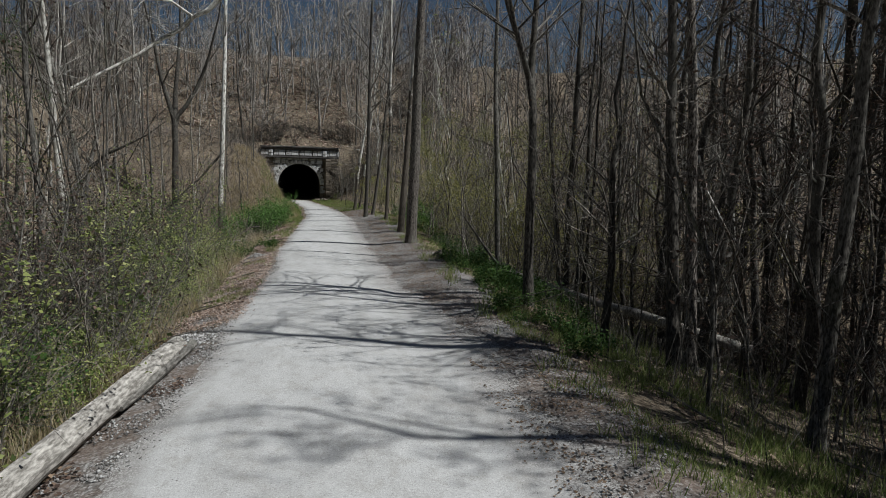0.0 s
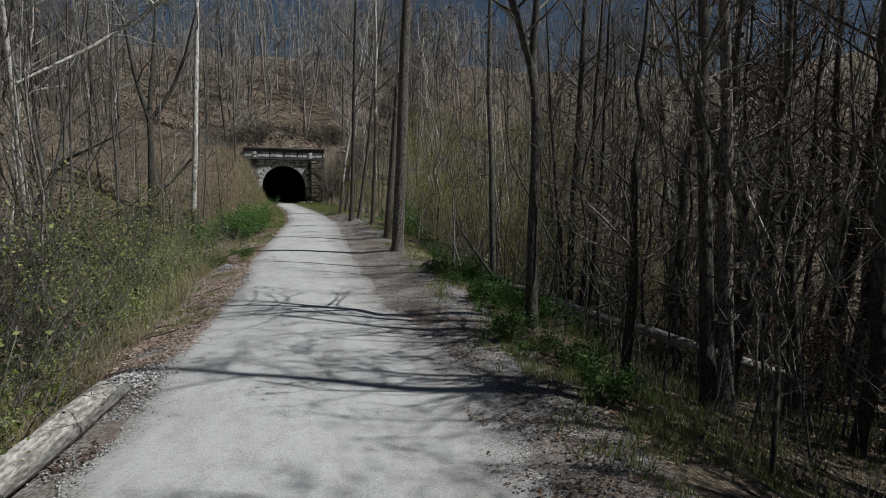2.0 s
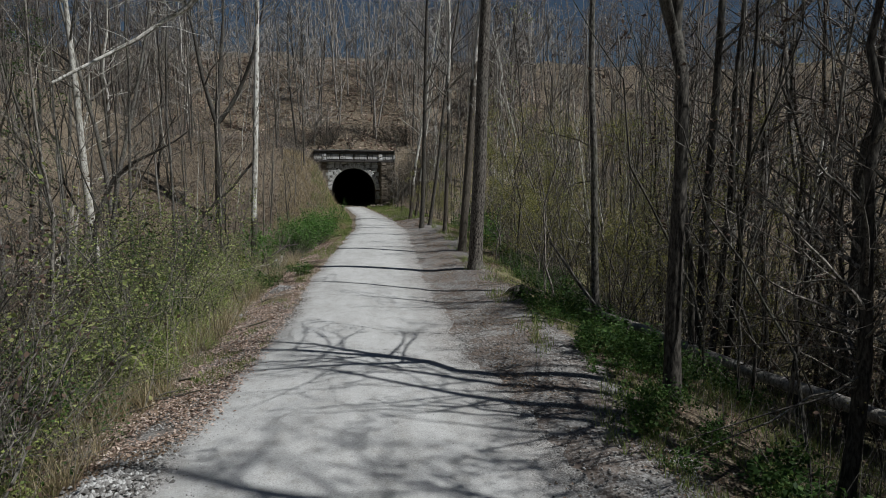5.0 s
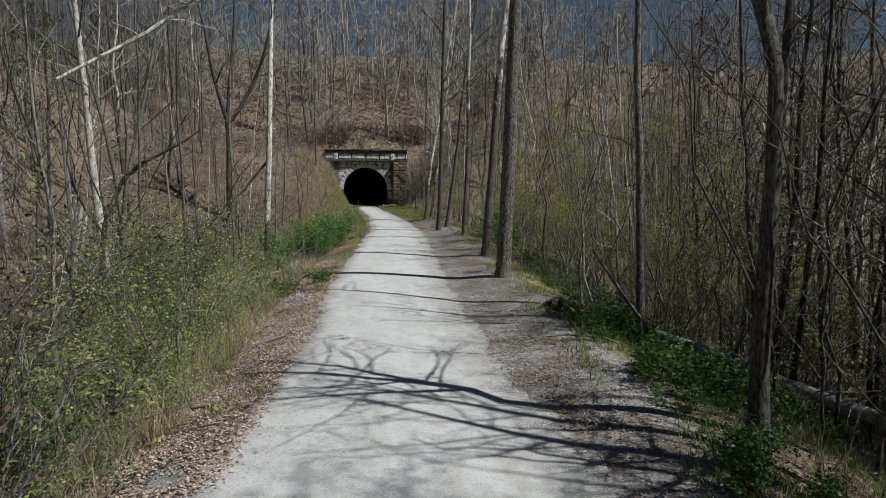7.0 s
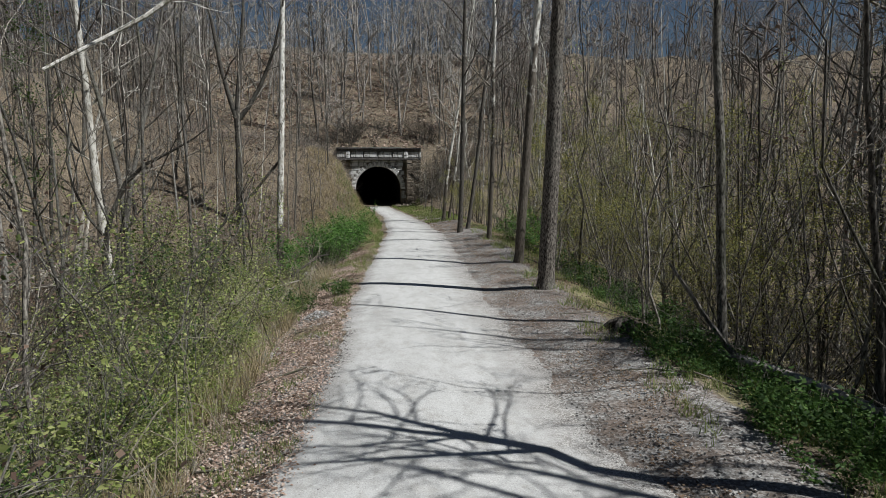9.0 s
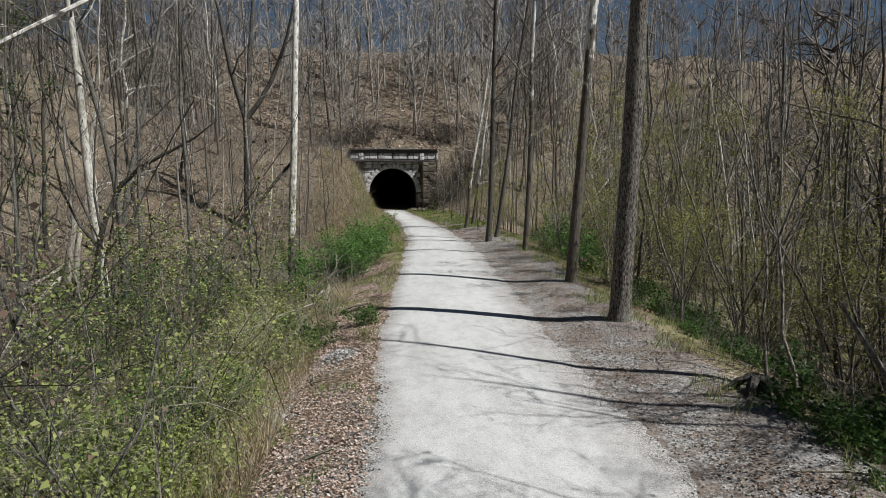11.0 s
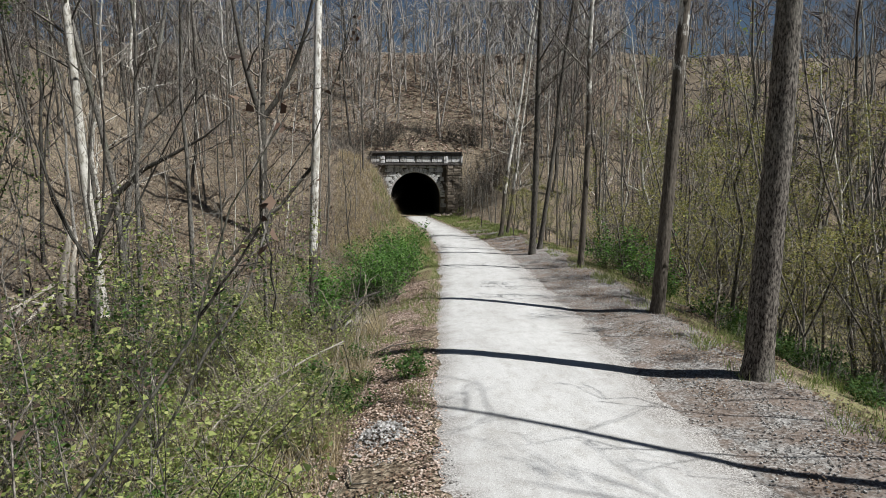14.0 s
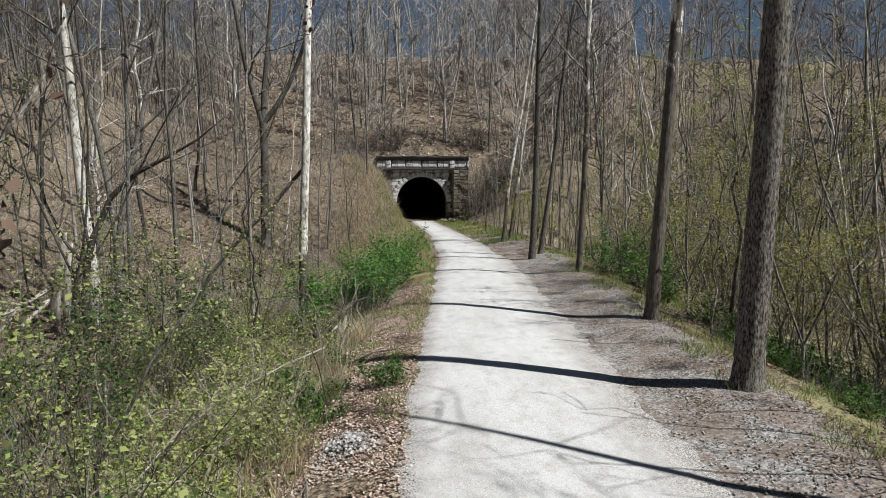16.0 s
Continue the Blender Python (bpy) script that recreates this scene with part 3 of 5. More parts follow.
def twiggy(rng, crown, pts, r0, subs, twigs, sub_len, thin):
    """Side branches and twigs along a limb."""
    pts = np.asarray(pts)
    n = len(pts)
    ends = []
    for s in range(subs):
        f = rng.uniform(0.22, 1.0) * (n - 1)
        i = min(int(f), n - 2)
        p = pts[i] + (pts[i + 1] - pts[i]) * (f - i)
        along = unit(pts[i + 1] - pts[i])
        way = unit(along * 0.9 + rng.normal(0, 0.6, 3) + np.array((0, 0, 0.25)))
        ln = sub_len * rng.uniform(0.5, 1.2) * (1.15 - 0.5 * f / (n - 1))
        sp = curve_out(rng, p, way, ln, 3, 0.3, 0.2)
        r = max(r0 * 0.42 * (1 - 0.5 * f / (n - 1)), thin)
        crown.tube(sp, np.linspace(r, thin * 0.6, 4), 3)
        for q in range(twigs):
            j = rng.integers(1, 4)
            tw = unit(unit(sp[j] - sp[j - 1]) + rng.normal(0, 0.65, 3) + np.array((0, 0, 0.15)))
            tl = ln * rng.uniform(0.25, 0.6)
            e = sp[j] + tw * tl
            crown.spike(sp[j], e, thin * 0.9)
            ends.append(e)
    return ends


def grow(seed, height, dia, first=0.4, limbs=16, limb_len=3.2, subs=5, twigs=4, lean=(0, 0), wander=0.25, fork=None, thin=0.006, up=0.7, dead=5, rough=False):
    """A bare tree: trunk, crown of limbs and twigs, and the twigs' ends."""
    rng = np.random.default_rng(seed)
    trunk, crown = Geo(), Geo()
    n = 15
    zz = np.concatenate([[-0.35, 0.0, 0.12, 0.35], np.linspace(0.9, height, n - 4)])
    t = np.maximum(zz, 0) / height
    wx, wy = (np.cumsum(np.concatenate([np.zeros(4), rng.normal(0, wander / 3, n - 4)])) for _ in range(2))
    px = lean[0] * zz + wx * t ** 0.5
    py = lean[1] * zz + wy * t ** 0.5
    pts = np.stack([px, py, zz], -1)
    rad = dia / 2 * (0.97 * (1 - t) ** 0.75 + 0.03) * (1 + 0.34 * np.exp(-np.maximum(zz, 0) / 0.16)) * rng.uniform(0.95, 1.05, n)
    ends = []
    if fork:
        at, splay = fork
        keep = zz <= at
        trunk.tube(np.vstack([pts[keep], [[lean[0] * at, lean[1] * at, at]]]), np.append(rad[keep], dia * 0.40), 9)
        base = np.array((lean[0] * at, lean[1] * at, at - 0.05))
        stems = []
        for i, (sx, sy, sc) in enumerate(splay):
            sp = curve_out(rng, base, (sx, sy, 1.0), (height - at) * sc, 8, 0.3, 0.5)
            trunk.tube(sp, np.linspace(dia * 0.34 * (0.75 + 0.25 * sc), 0.015, 9), 7)
            stems.append((np.array(sp), np.linspace(dia * 0.33, 0.015, 9)))
    else:
        if rough:
            trunk = furrowed(seed, pts, rad)
        else:
            trunk.tube(pts, rad, 9 if dia > 0.12 else 6)
        stems = [(pts, rad)]
    per = max(int(limbs / len(stems)), 1)
    for sp, sr in stems:
        hz = sp[:, 2]
        for i in range(per):
            f = (first if not fork else 0.12) + (1 - (first if not fork else 0.12)) * ((i + rng.uniform(0, 0.9)) / per) ** 1.35 * 0.98
            h = hz[0] + (hz[-1] - hz[0]) * f
            p = np.array([np.interp(h, hz, sp[:, c]) for c in (0, 1, 2)])
            r = float(np.interp(h, hz, sr))
            a = rng.uniform(0, 2 * math.pi)
            way = (math.cos(a), math.sin(a), rng.uniform(0.3, 1.0) * up + 0.55 * f)
            ln = limb_len * rng.uniform(0.55, 1.15) * (1.15 - 0.75 * f)
            lp = curve_out(rng, p, way, ln, 5, 0.32, 0.35)
            lr = max(r * rng.uniform(0.3, 0.5), thin * 1.6)
            crown.tube(lp, np.linspace(lr, thin, 6), 4)
            ends += twiggy(rng, crown, lp, lr, subs, twigs, ln * 0.45, thin)
        if not fork:
            for i in range(dead):  # short dead spurs on the bare bole
                h = rng.uniform(1.2, max(first * height, 1.6))
                p = np.array([np.interp(h, hz, sp[:, c]) for c in (0, 1, 2)])
                a = rng.uniform(0, 2 * math.pi)
                lp = curve_out(rng, p, (math.cos(a), math.sin(a), rng.uniform(-0.2, 0.5)), rng.uniform(0.5, 2.0), 4, 0.4, 0.0)
                crown.tube(lp, np.linspace(0.016, 0.004, 5), 3)
                ends += twiggy(rng, crown, lp, 0.014, 3, 2, 0.5, thin * 0.8)
    return trunk, crown, ends


def units(v):
    return v / np.maximum(np.linalg.norm(v, axis=-1), 1e-9)[..., None]


def leaves_at(rng, ends, per, size, spread, material):
    p = np.repeat(np.array(ends), per, 0)
    p = p + rng.normal(0, spread, p.shape)
    ln = size * rng.uniform(0.6, 1.3, len(p))[:, None]
    l = units(rng.normal(0, 1, p.shape) * (1, 1, 0.5)) * ln
    w = units(np.cross(l, rng.normal(0, 0.55, p.shape) + (0, 0, 1))) * ln * 0.34
    return leaf_mesh("foliage", p, l, w, rng.normal(0, 0.12, p.shape) * size, material)


def furrowed(seed, pts, rad, sides=48, rise=0.06, depth=0.055):
    """A trunk whose bark stands in long interlacing ridges."""
    rr = np.random.default_rng(seed)
    pts, rad = np.asarray(pts), np.asarray(rad)
    zz = np.unique(np.concatenate([np.arange(pts[0, 2], 11.0, rise), np.linspace(11.0, pts[-1, 2], 30)]))
    px, py, r = (np.interp(zz, pts[:, 2], c) for c in (pts[:, 0], pts[:, 1], rad))
    a = np.arange(sides) * 2 * math.pi / sides
    A, Z = np.meshgrid(a, zz)
    ph = rr.uniform(0, 6.28, 6)
    bend = 0.5 * np.sin(1.9 * Z + ph[0]) + 0.35 * np.sin(4.3 * Z + 2 * A + ph[1]) + 0.2 * np.sin(9.1 * Z + 3 * A + ph[2])
    ridge = np.abs(np.sin(6 * A + 2.2 * bend + ph[3])) * 0.6 + np.abs(np.sin(9 * A - 1.6 * bend + 0.8 * Z + ph[4])) * 0.4
    R = r[:, None] * (1 + depth * (ridge - 0.6)) * (1 + rr.normal(0, 0.022, A.shape))
    g = Geo()
    g.v = np.stack([px[:, None] + R * np.cos(A), py[:, None] + R * np.sin(A), Z], -1).reshape(-1, 3).tolist()
    for i in range(len(zz) - 1):
        for j in range(sides):
            k2 = (j + 1) % sides
            g.f.append((i * sides + j, i * sides + k2, (i + 1) * sides + k2, (i + 1) * sides + j))
    return g


def make_tree(name, label, x, y, seed, height, dia, bark_m, twig_m, foliage=None, group="", sink=0.0, z=None, category="tree", **kw):
    tr, cr, ends = grow(seed, height, dia, **kw)
    ob = thing(name, x, y, (gz(x, y) if z is None else z) - sink, label, category, group)
    part("trunk", tr, bark_m, ob, smooth=True)
    part("crown", cr, twig_m, ob)
    if foliage:
        mat, per, size, spread = foliage
        part("foliage", leaves_at(np.random.default_rng(seed + 9), ends, per, size, spread, mat), mat, ob)
    return ob


# trees that stand along the trail
big = make_tree("poplar_tree", "tall straight poplar with furrowed grey-brown bark at the trail's edge", 5.45, 9.35, 21, 24, 0.375, BARK_TALL, BARK_TWIG, first=0.5, limbs=16, limb_len=5.5, lean=(0.02, 0), wander=0.12, z=0.17, dead=0, rough=True)
rng = np.random.default_rng(3)
g = Geo()
limb = np.array([(0.1, 0, 11.2), (-2.2, 0.3, 10.6), (-4.4, 0.5, 9.6), (-5.75, 0.35, 8.55), (-6.1, 0.4, 7.95), (-6.5, 0.5, 7.5), (-7.0, 0.6, 7.25), (-7.4, 0.7, 6.85), (-8.0, 0.75, 6.5), (-8.6, 0.6, 6.0), (-9.1, 0.4, 5.65), (-10.4, -0.1, 4.75)])
limb += (-0.18, -0.2, 0)
g.tube(limb, np.linspace(0.12, 0.036, len(limb)), 7)
for q in (((-5.75, 0.35, 8.55), (-6.6, -0.3, 8.5), (-7.3, -0.8, 8.15), (-8.3, -1.0, 8.3), (-9.3, -1.3, 7.9)), ((-7.0, 0.6, 7.25), (-7.6, 0.2, 7.6), (-8.5, -0.1, 7.5), (-9.2, -0.3, 7.7))):
    q = np.array(q) + (-0.18, -0.2, 0)
    g.tube(q, np.linspace(0.05, 0.014, len(q)), 6)
    twiggy(rng, g, q, 0.02, 6, 3, 0.9, 0.007)
twiggy(rng, g, limb[3:], 0.05, 12, 4, 1.6, 0.007)
part("limb", g, BIRCH, big, "long drooping pale limb")
make_tree("sycamore_tree", "leaning sycamore with dark bark below and white bark above", 5.9, 13.7, 22, 21, 0.275, pale_bark("tall sycamore bark", 3.8, 9.5), SYCAMORE, (LEAF_OLIVE, 1, 0.06, 0.12), first=0.48, limbs=16, limb_len=3.4, lean=(0.09, 0.02), wander=0.15, z=0.08, dead=0, rough=True)
make_tree("tree", "slim tree on the bank, dark below and pale above", 6.45, 20.6, 23, 20, 0.195, pale_bark("slim pale-topped bark", 3.0, 10.0), BARK_TWIG, first=0.3, limbs=20, lean=(0.025, 0), wander=0.25, dead=8)
make_tree("tree", "slim straight tree with dark bark", 6.0, 25.3, 24, 21, 0.25, BARK_DARK, BARK_TWIG, first=0.3, limbs=20, lean=(0.02, 0), wander=0.2, dead=8)
make_tree("tree", "dark tree leaning away from the trail", 6.6, 26.5, 25, 18, 0.2, BARK_DARK, BARK_TWIG, first=0.4, lean=(0.13, 0), wander=0.2)
make_tree("sycamore_tree", "young pale sycamore leaning away from the trail", 6.3, 33.5, 26, 16, 0.22, SYCAMORE, SYCAMORE, first=0.35, lean=(0.14, 0), wander=0.2)
make_tree("sycamore_tree", "young pale sycamore leaning away from the trail", 6.7, 33.8, 27, 15, 0.17, SYCAMORE, SYCAMORE, first=0.35, lean=(0.10, 0), wander=0.2)
make_tree("tree", "thin straight grey tree with few low branches", 7.05, 4.55, 28, 15, 0.17, BARK_GREY, BARK_TWIG, first=0.6, limb_len=2.2, lean=(0, 0.1), wander=0.2, dead=3)
make_tree("tree", "dark tree on the bank, forking into wide limbs", 5.75, -0.9, 29, 11, 0.21, BARK_DARK, BARK_TWIG, limbs=30, limb_len=2.6, lean=(0, 0.08), fork=(4.5, ((-0.35, 0.1, 0.9), (0.12, -0.05, 1.0), (-0.6, -0.3, 0.45))), subs=6)
make_tree("tree", "thin dark tree with dead low twigs", 6.2, -3.2, 30, 6.5, 0.15, BARK_DARK, BARK_TWIG, first=0.3, limbs=22, limb_len=1.6, dead=12)
make_tree("tree", "grey-barked tree, one of a close pair", 7.25, -3.7, 31, 11.5, 0.23, BARK_DARK, BARK_TWIG, first=0.4, limbs=22, limb_len=3.0, lean=(0, 0.12), wander=0.12, dead=12)
make_tree("tree", "pale-flecked tree, one of a close pair", 7.75, -3.45, 32, 12, 0.24, BARK_TALL, BARK_TWIG, first=0.4, limbs=20, limb_len=2.8, wander=0.12, lean=(0.008, 0.11), dead=12)
for x, y, sd, h, dia, ln in ((8.3, 2.7, 45, 12.5, 0.2, (0.01, 0.02)), (8.75, 3.0, 46, 11, 0.15, (0.03, -0.01)), (7.95, 2.3, 47, 9, 0.12, (-0.02, 0.03)), (8.55, 2.2, 48, 10, 0.11, (0.02, 0))):
    make_tree("tree", "dark slim tree in a close group below the bank", x, y, sd, h, dia, BARK_DARK, BARK_TWIG, group="close group of dark trees", first=0.45, limbs=14, limb_len=2.4, lean=ln, wander=0.15, dead=10)
make_tree("tree", "grey tree leaning out over the low ground", 7.7, -6.2, 33, 11.5, 0.22, BARK_GREY, BARK_TWIG, first=0.45, lean=(0.05, 0.01), wander=0.12)
make_tree("birch_tree", "tall thin tree with chalk-white bark on the grassy bank", -1.7, 18.2, 34, 21, 0.26, BIRCH, BARK_TWIG, first=0.45, limb_len=2.6, lean=(0.03, 0), wander=0.1, dead=2)
make_tree("tree", "dark spreading tree with a low heavy fork", -6.0, 35.5, 35, 20, 0.5, BARK_DARK, BARK_TWIG, limbs=26, limb_len=4.2, fork=(6.3, ((-0.45, 0.0, 0.9), (0.10, 0.1, 1.0), (0.75, 0.1, 0.75))), subs=6)
make_tree("sycamore_tree", "white-barked sycamore leaning over the hollow", -9.75, 24.5, 36, 20, 0.42, pale_bark("hollow sycamore bark", -2.0, 2.0, (0.54, 0.52, 0.47)), BARK_TWIG, first=0.35, limb_len=4.5, lean=(-0.055, 0.0), wander=0.22, dead=8)
make_tree("tree", "grey double-stemmed tree in the hollow", -8.9, 24.3, 37, 20, 0.36, BARK_GREY, BARK_TWIG, limbs=26, limb_len=4.0, fork=(2.6, ((-0.12, 0.0, 1.0), (0.22, 0.1, 0.9))), subs=6)
make_tree("tree", "slender tree with pale patches in the hollow", -6.9, 20.2, 38, 16, 0.15, BARK_GREY, BARK_TWIG, first=0.3, limb_len=2.6)
make_tree("tree", "slender grey tree on the bank", -4.2, 16.2, 39, 14, 0.12, BARK_GREY, BARK_TWIG, first=0.3, limb_len=2.4)
make_tree("tree", "small dark tree with forked stems in the brush", -6.3, 15.9, 40, 9, 0.085, BARK_DARK, BARK_TWIG, limbs=18, limb_len=2.0, fork=(2.2, ((-0.5, 0.0, 0.9), (0.25, 0.1, 1.0), (0.9, 0.0, 0.7))))
make_tree("tree", "slender pale tree on the bank", -2.6, 16.5, 41, 13, 0.10, BARK_TWIG, BARK_TWIG, first=0.35, limb_len=1.8)
make_tree("tree", "thin pale-stemmed tree in the brush", -3.0, 3.2, 42, 9, 0.08, BARK_TWIG, BARK_TWIG, first=0.2, limb_len=2.0)
make_tree("tree", "pale lichen-grey tree beside the trail", -5.0, 5.5, 43, 15, 0.2, BARK_GREY, BARK_TWIG, first=0.25, limb_len=3.2, dead=10)

make_tree("evergreen_tree", "slim tree with dark green leaves over its bare stem", -10.5, 19.6, 44, 11, 0.16, BARK_DARK, BARK_DARK, (LEAF_DARK, 4, 0.10, 0.12), first=0.35, limbs=20, limb_len=1.9, thin=0.007)
for x, y, sd in ((8.3, 12.4, 1), (9.0, 14.2, 2), (8.0, 16.5, 3), (9.8, 17.3, 4), (10.3, 13.0, 5), (9.2, 19.8, 6), (8.6, 10.6, 7), (9.6, 8.6, 8), (8.9, 6.9, 9), (10.8, 7.2, 10), (11.2, 10.2, 11), (10.2, 4.6, 12)):
    make_tree("budding_tree", "small many-stemmed tree in yellow-green spring bud", x, y, 700 + sd, 6.5, 0.07, BARK_TWIG, BARK_TWIG, (LEAF_BUD, 15, 0.042, 0.12), group="budding trees", limbs=16, limb_len=1.8, subs=4, twigs=4, thin=0.005, fork=(0.7, ((-0.4, 0.1, 1.0), (0.3, -0.2, 0.9), (0.1, 0.4, 0.8))))

# the wood: a dozen grown trees, set out again and again
protos = []
for i in range(11):
    rr = np.random.default_rng(100 + i)
    pale = i == 3
    ash = i in (4, 8)
    kw = dict(first=rr.uniform(0.14, 0.36), limbs=int(rr.integers(15, 19)), dead=8, twigs=3, limb_len=rr.uniform(2.6, 4.2), lean=tuple(rr.normal(0, 0.04, 2)), wander=0.65, thin=0.009)
    if i in (2, 6, 9):
        kw["fork"] = (rr.uniform(3, 7), ((-0.3, 0.1, 1.0), (0.35, -0.1, 0.9)))
    label = ("white-barked sycamore standing in the leafless wood", "leafless woodland tree with grey-brown bark", "leafless woodland tree with dark bark")[0 if pale else 1 + i % 2]
    b = SYCAMORE if pale else BARK_PALE if ash else (BARK_GREY, BARK_DARK)[i % 2]
    if ash:
        label = "leafless woodland tree with pale grey bark"
    fol = (LEAF_RED, 7, 0.078, 0.16) if i in (1, 5) else None
    if fol:
        label = "dark-barked tree with clinging red-brown dead leaves"
    if i == 7:
        fol, label = (LEAF_OLIVE, 2, 0.08, 0.15), "dark-barked tree in brownish-green bud"
    protos.append((make_tree("beech_tree" if i in (1, 5) else "tree", label, 0, 0, 300 + i, rr.uniform(15, 21), rr.uniform(0.16, 0.36), b, SYCAMORE if pale else BARK_DARK if i in (1, 5) else BARK_TWIG, fol, group="woodland trees", **kw), pale))

taken = [(5.38, 9.1), (5.9, 13.7), (6.4, 20.6), (6, 25.3), (7.05, 4.55), (5.7, -.9), (7.5, -3.5), (7.7, -6.2), (8.4, 2.6), (-1.7, 18.2), (-6, 35.5), (-9.2, 24.4), (-6.9, 20.2), (-4.2, 16.2)]
rng = np.random.default_rng(77)


def free(x, y, gap):
    return all((x - a) ** 2 + (y - b) ** 2 > gap * gap for a, b in taken)


def in_glade(x, y):
    """The open hollow between the trail and the bleached snag."""
    return 8 < y < 24 and abs(x + 0.51 * (y - 1.38) - 0.2) < 0.9 + 0.05 * (y - 8)


def clear_of_path(x, y, left, right):
    if in_glade(x, y):
        return False
    d = x - float(centre(y))
    return d < -left or d > right


spots = []
for x0_, x1_, y0_, y1_, count, gap, lft, rgt in (
        (8.6, 16, -14, -1, 30, 0.9, 99, 7.2), (12, 32, -28, 0, 78, 1.0, 99, 9.5), (9.5, 19, -5, 12, 46, 0.9, 99, 7.2), (10, 28, -2, 30, 60, 1.3, 99, 8), (9, 24, 28, 58, 40, 1.6, 99, 4.5), (-30, -9, 16, 58, 66, 2.0, 10.5, 99),
        (-14, -4.5, -8, 10, 10, 1.6, 6.0, 99), (26, 40, -10, 40, 14, 2.0, 99, 6)):
    made = 0
    for attempt in range(count * 12):
        x, y = rng.uniform(x0_, x1_), rng.uniform(y0_, y1_)
        if made < count and clear_of_path(x, y, lft, rgt) and free(x, y, gap):
            taken.append((x, y))
            spots.append((x, y))
            made += 1
first_use = set()
for x, y in spots:
    i = int(rng.integers(0, len(protos)))
    if x > 6 and y < 8 and i % 2 == 0:
        i = int(rng.choice((1, 5, 7, 1, 5)))  # dark-barked trees stand thickest here
    ob, pale = protos[i]
    s = rng.uniform(0.7, 1.0) * (0.85 if 8 < x < 17 and y > -2 else 1.25 if y < 0 < x else 1.0)
    falls = y + 0.65 * (x - 2)  # where its shadow meets the trail, if it is tall enough
    if 0 < x < 18 and -14 < falls < 32:
        s = min(s, (x - (5.6 if falls > 6 else 4.2 if falls > -3.5 else -6.0)) / 0.61 / 19.0)
        if s < 0.42:
            continue
    m = pose(x, y, gz(x, y) - 0.05, rng.normal(0, 2), rng.normal(0, 2), rng.uniform(0, 360)) @ Matrix.Diagonal((s * rng.uniform(0.75, 1.1),) * 2 + (s, 1))
    if i in first_use:
        copy_thing(ob, m)
    else:
        first_use.add(i)
        ob.matrix_basis = m

# close dead-leaved trees that keep the low ground beside the log in shade
for i in range(88):
    x, y = rng.uniform(8.8, 15 if i < 36 else 21), rng.uniform(-17 if i < 36 else -26, 2 if i < 36 else 5)
    if free(x, y, 0.6):
        taken.append((x, y))
        s = min((x - lerp(y + 0.6 * (x - 3), (-8, -6.5, 3, 4, 5.8, 6.8), (4.1, 2.7, 2.7, 3.2, 3.4, 5.6))) / 0.61 / 18.0, 0.9)
        copy_thing(protos[(1, 5)[i % 2]][0], pose(x, y, gz(x, y) - 0.05, 0, 0, rng.uniform(0, 360)) @ Matrix.Diagonal((s * 1.25, s * 1.25, s, 1)))

for i in range(34):
    y = rng.uniform(1, 17)
    x = rng.uniform(-0.364 * (y + 12.7) - 0.6, -0.545 * y - 2.0)
    if free(x, y, 0.7) and not in_glade(x, y):
        taken.append((x, y))
        s = rng.uniform(0.28, 0.55)
        copy_thing(protos[(1, 5)[i % 2]][0], pose(x, y, gz(x, y) - 0.05, 0, 0, rng.uniform(0, 360)) @ Matrix.Diagonal((s * 1.1, s * 1.1, s, 1)))

# saplings of the understorey, some in bud
sap = []
for i in range(8):
    rr = np.random.default_rng(200 + i)
    fol = ((LEAF_BUD, 8, 0.055, 0.08), (LEAF_OLIVE, 2, 0.05, 0.07), None, (LEAF_BUD, 11, 0.055, 0.09), None, (LEAF_RED, 1, 0.07, 0.05), None, (LEAF_GREEN, 2, 0.05, 0.06))[i]
    lab = ("slender sapling in yellow-green spring bud", "grey sapling in sparse brown-green bud", "bare brown sapling under the taller trees", "many-twigged sapling in yellow spring bud", "thin bare sapling with fine twigs", "small sapling with clinging red-brown dead leaves", "crooked bare sapling with pale bark", "young sapling with new green leaves")[i]
    kw = dict(first=0.12, limbs=10, limb_len=1.5, subs=4, twigs=3, thin=0.0045, wander=0.6, up=0.9, dead=0, lean=tuple(rr.normal(0, 0.06, 2)))
    sap.append(make_tree("sapling", lab, 0, 0, 400 + i, rr.uniform(3.5, 7.5), rr.uniform(0.04, 0.075), (BARK_TWIG, BARK_GREY)[i % 2], BARK_TWIG, fol, group="understorey saplings", category="sapling", **kw))
used = set()
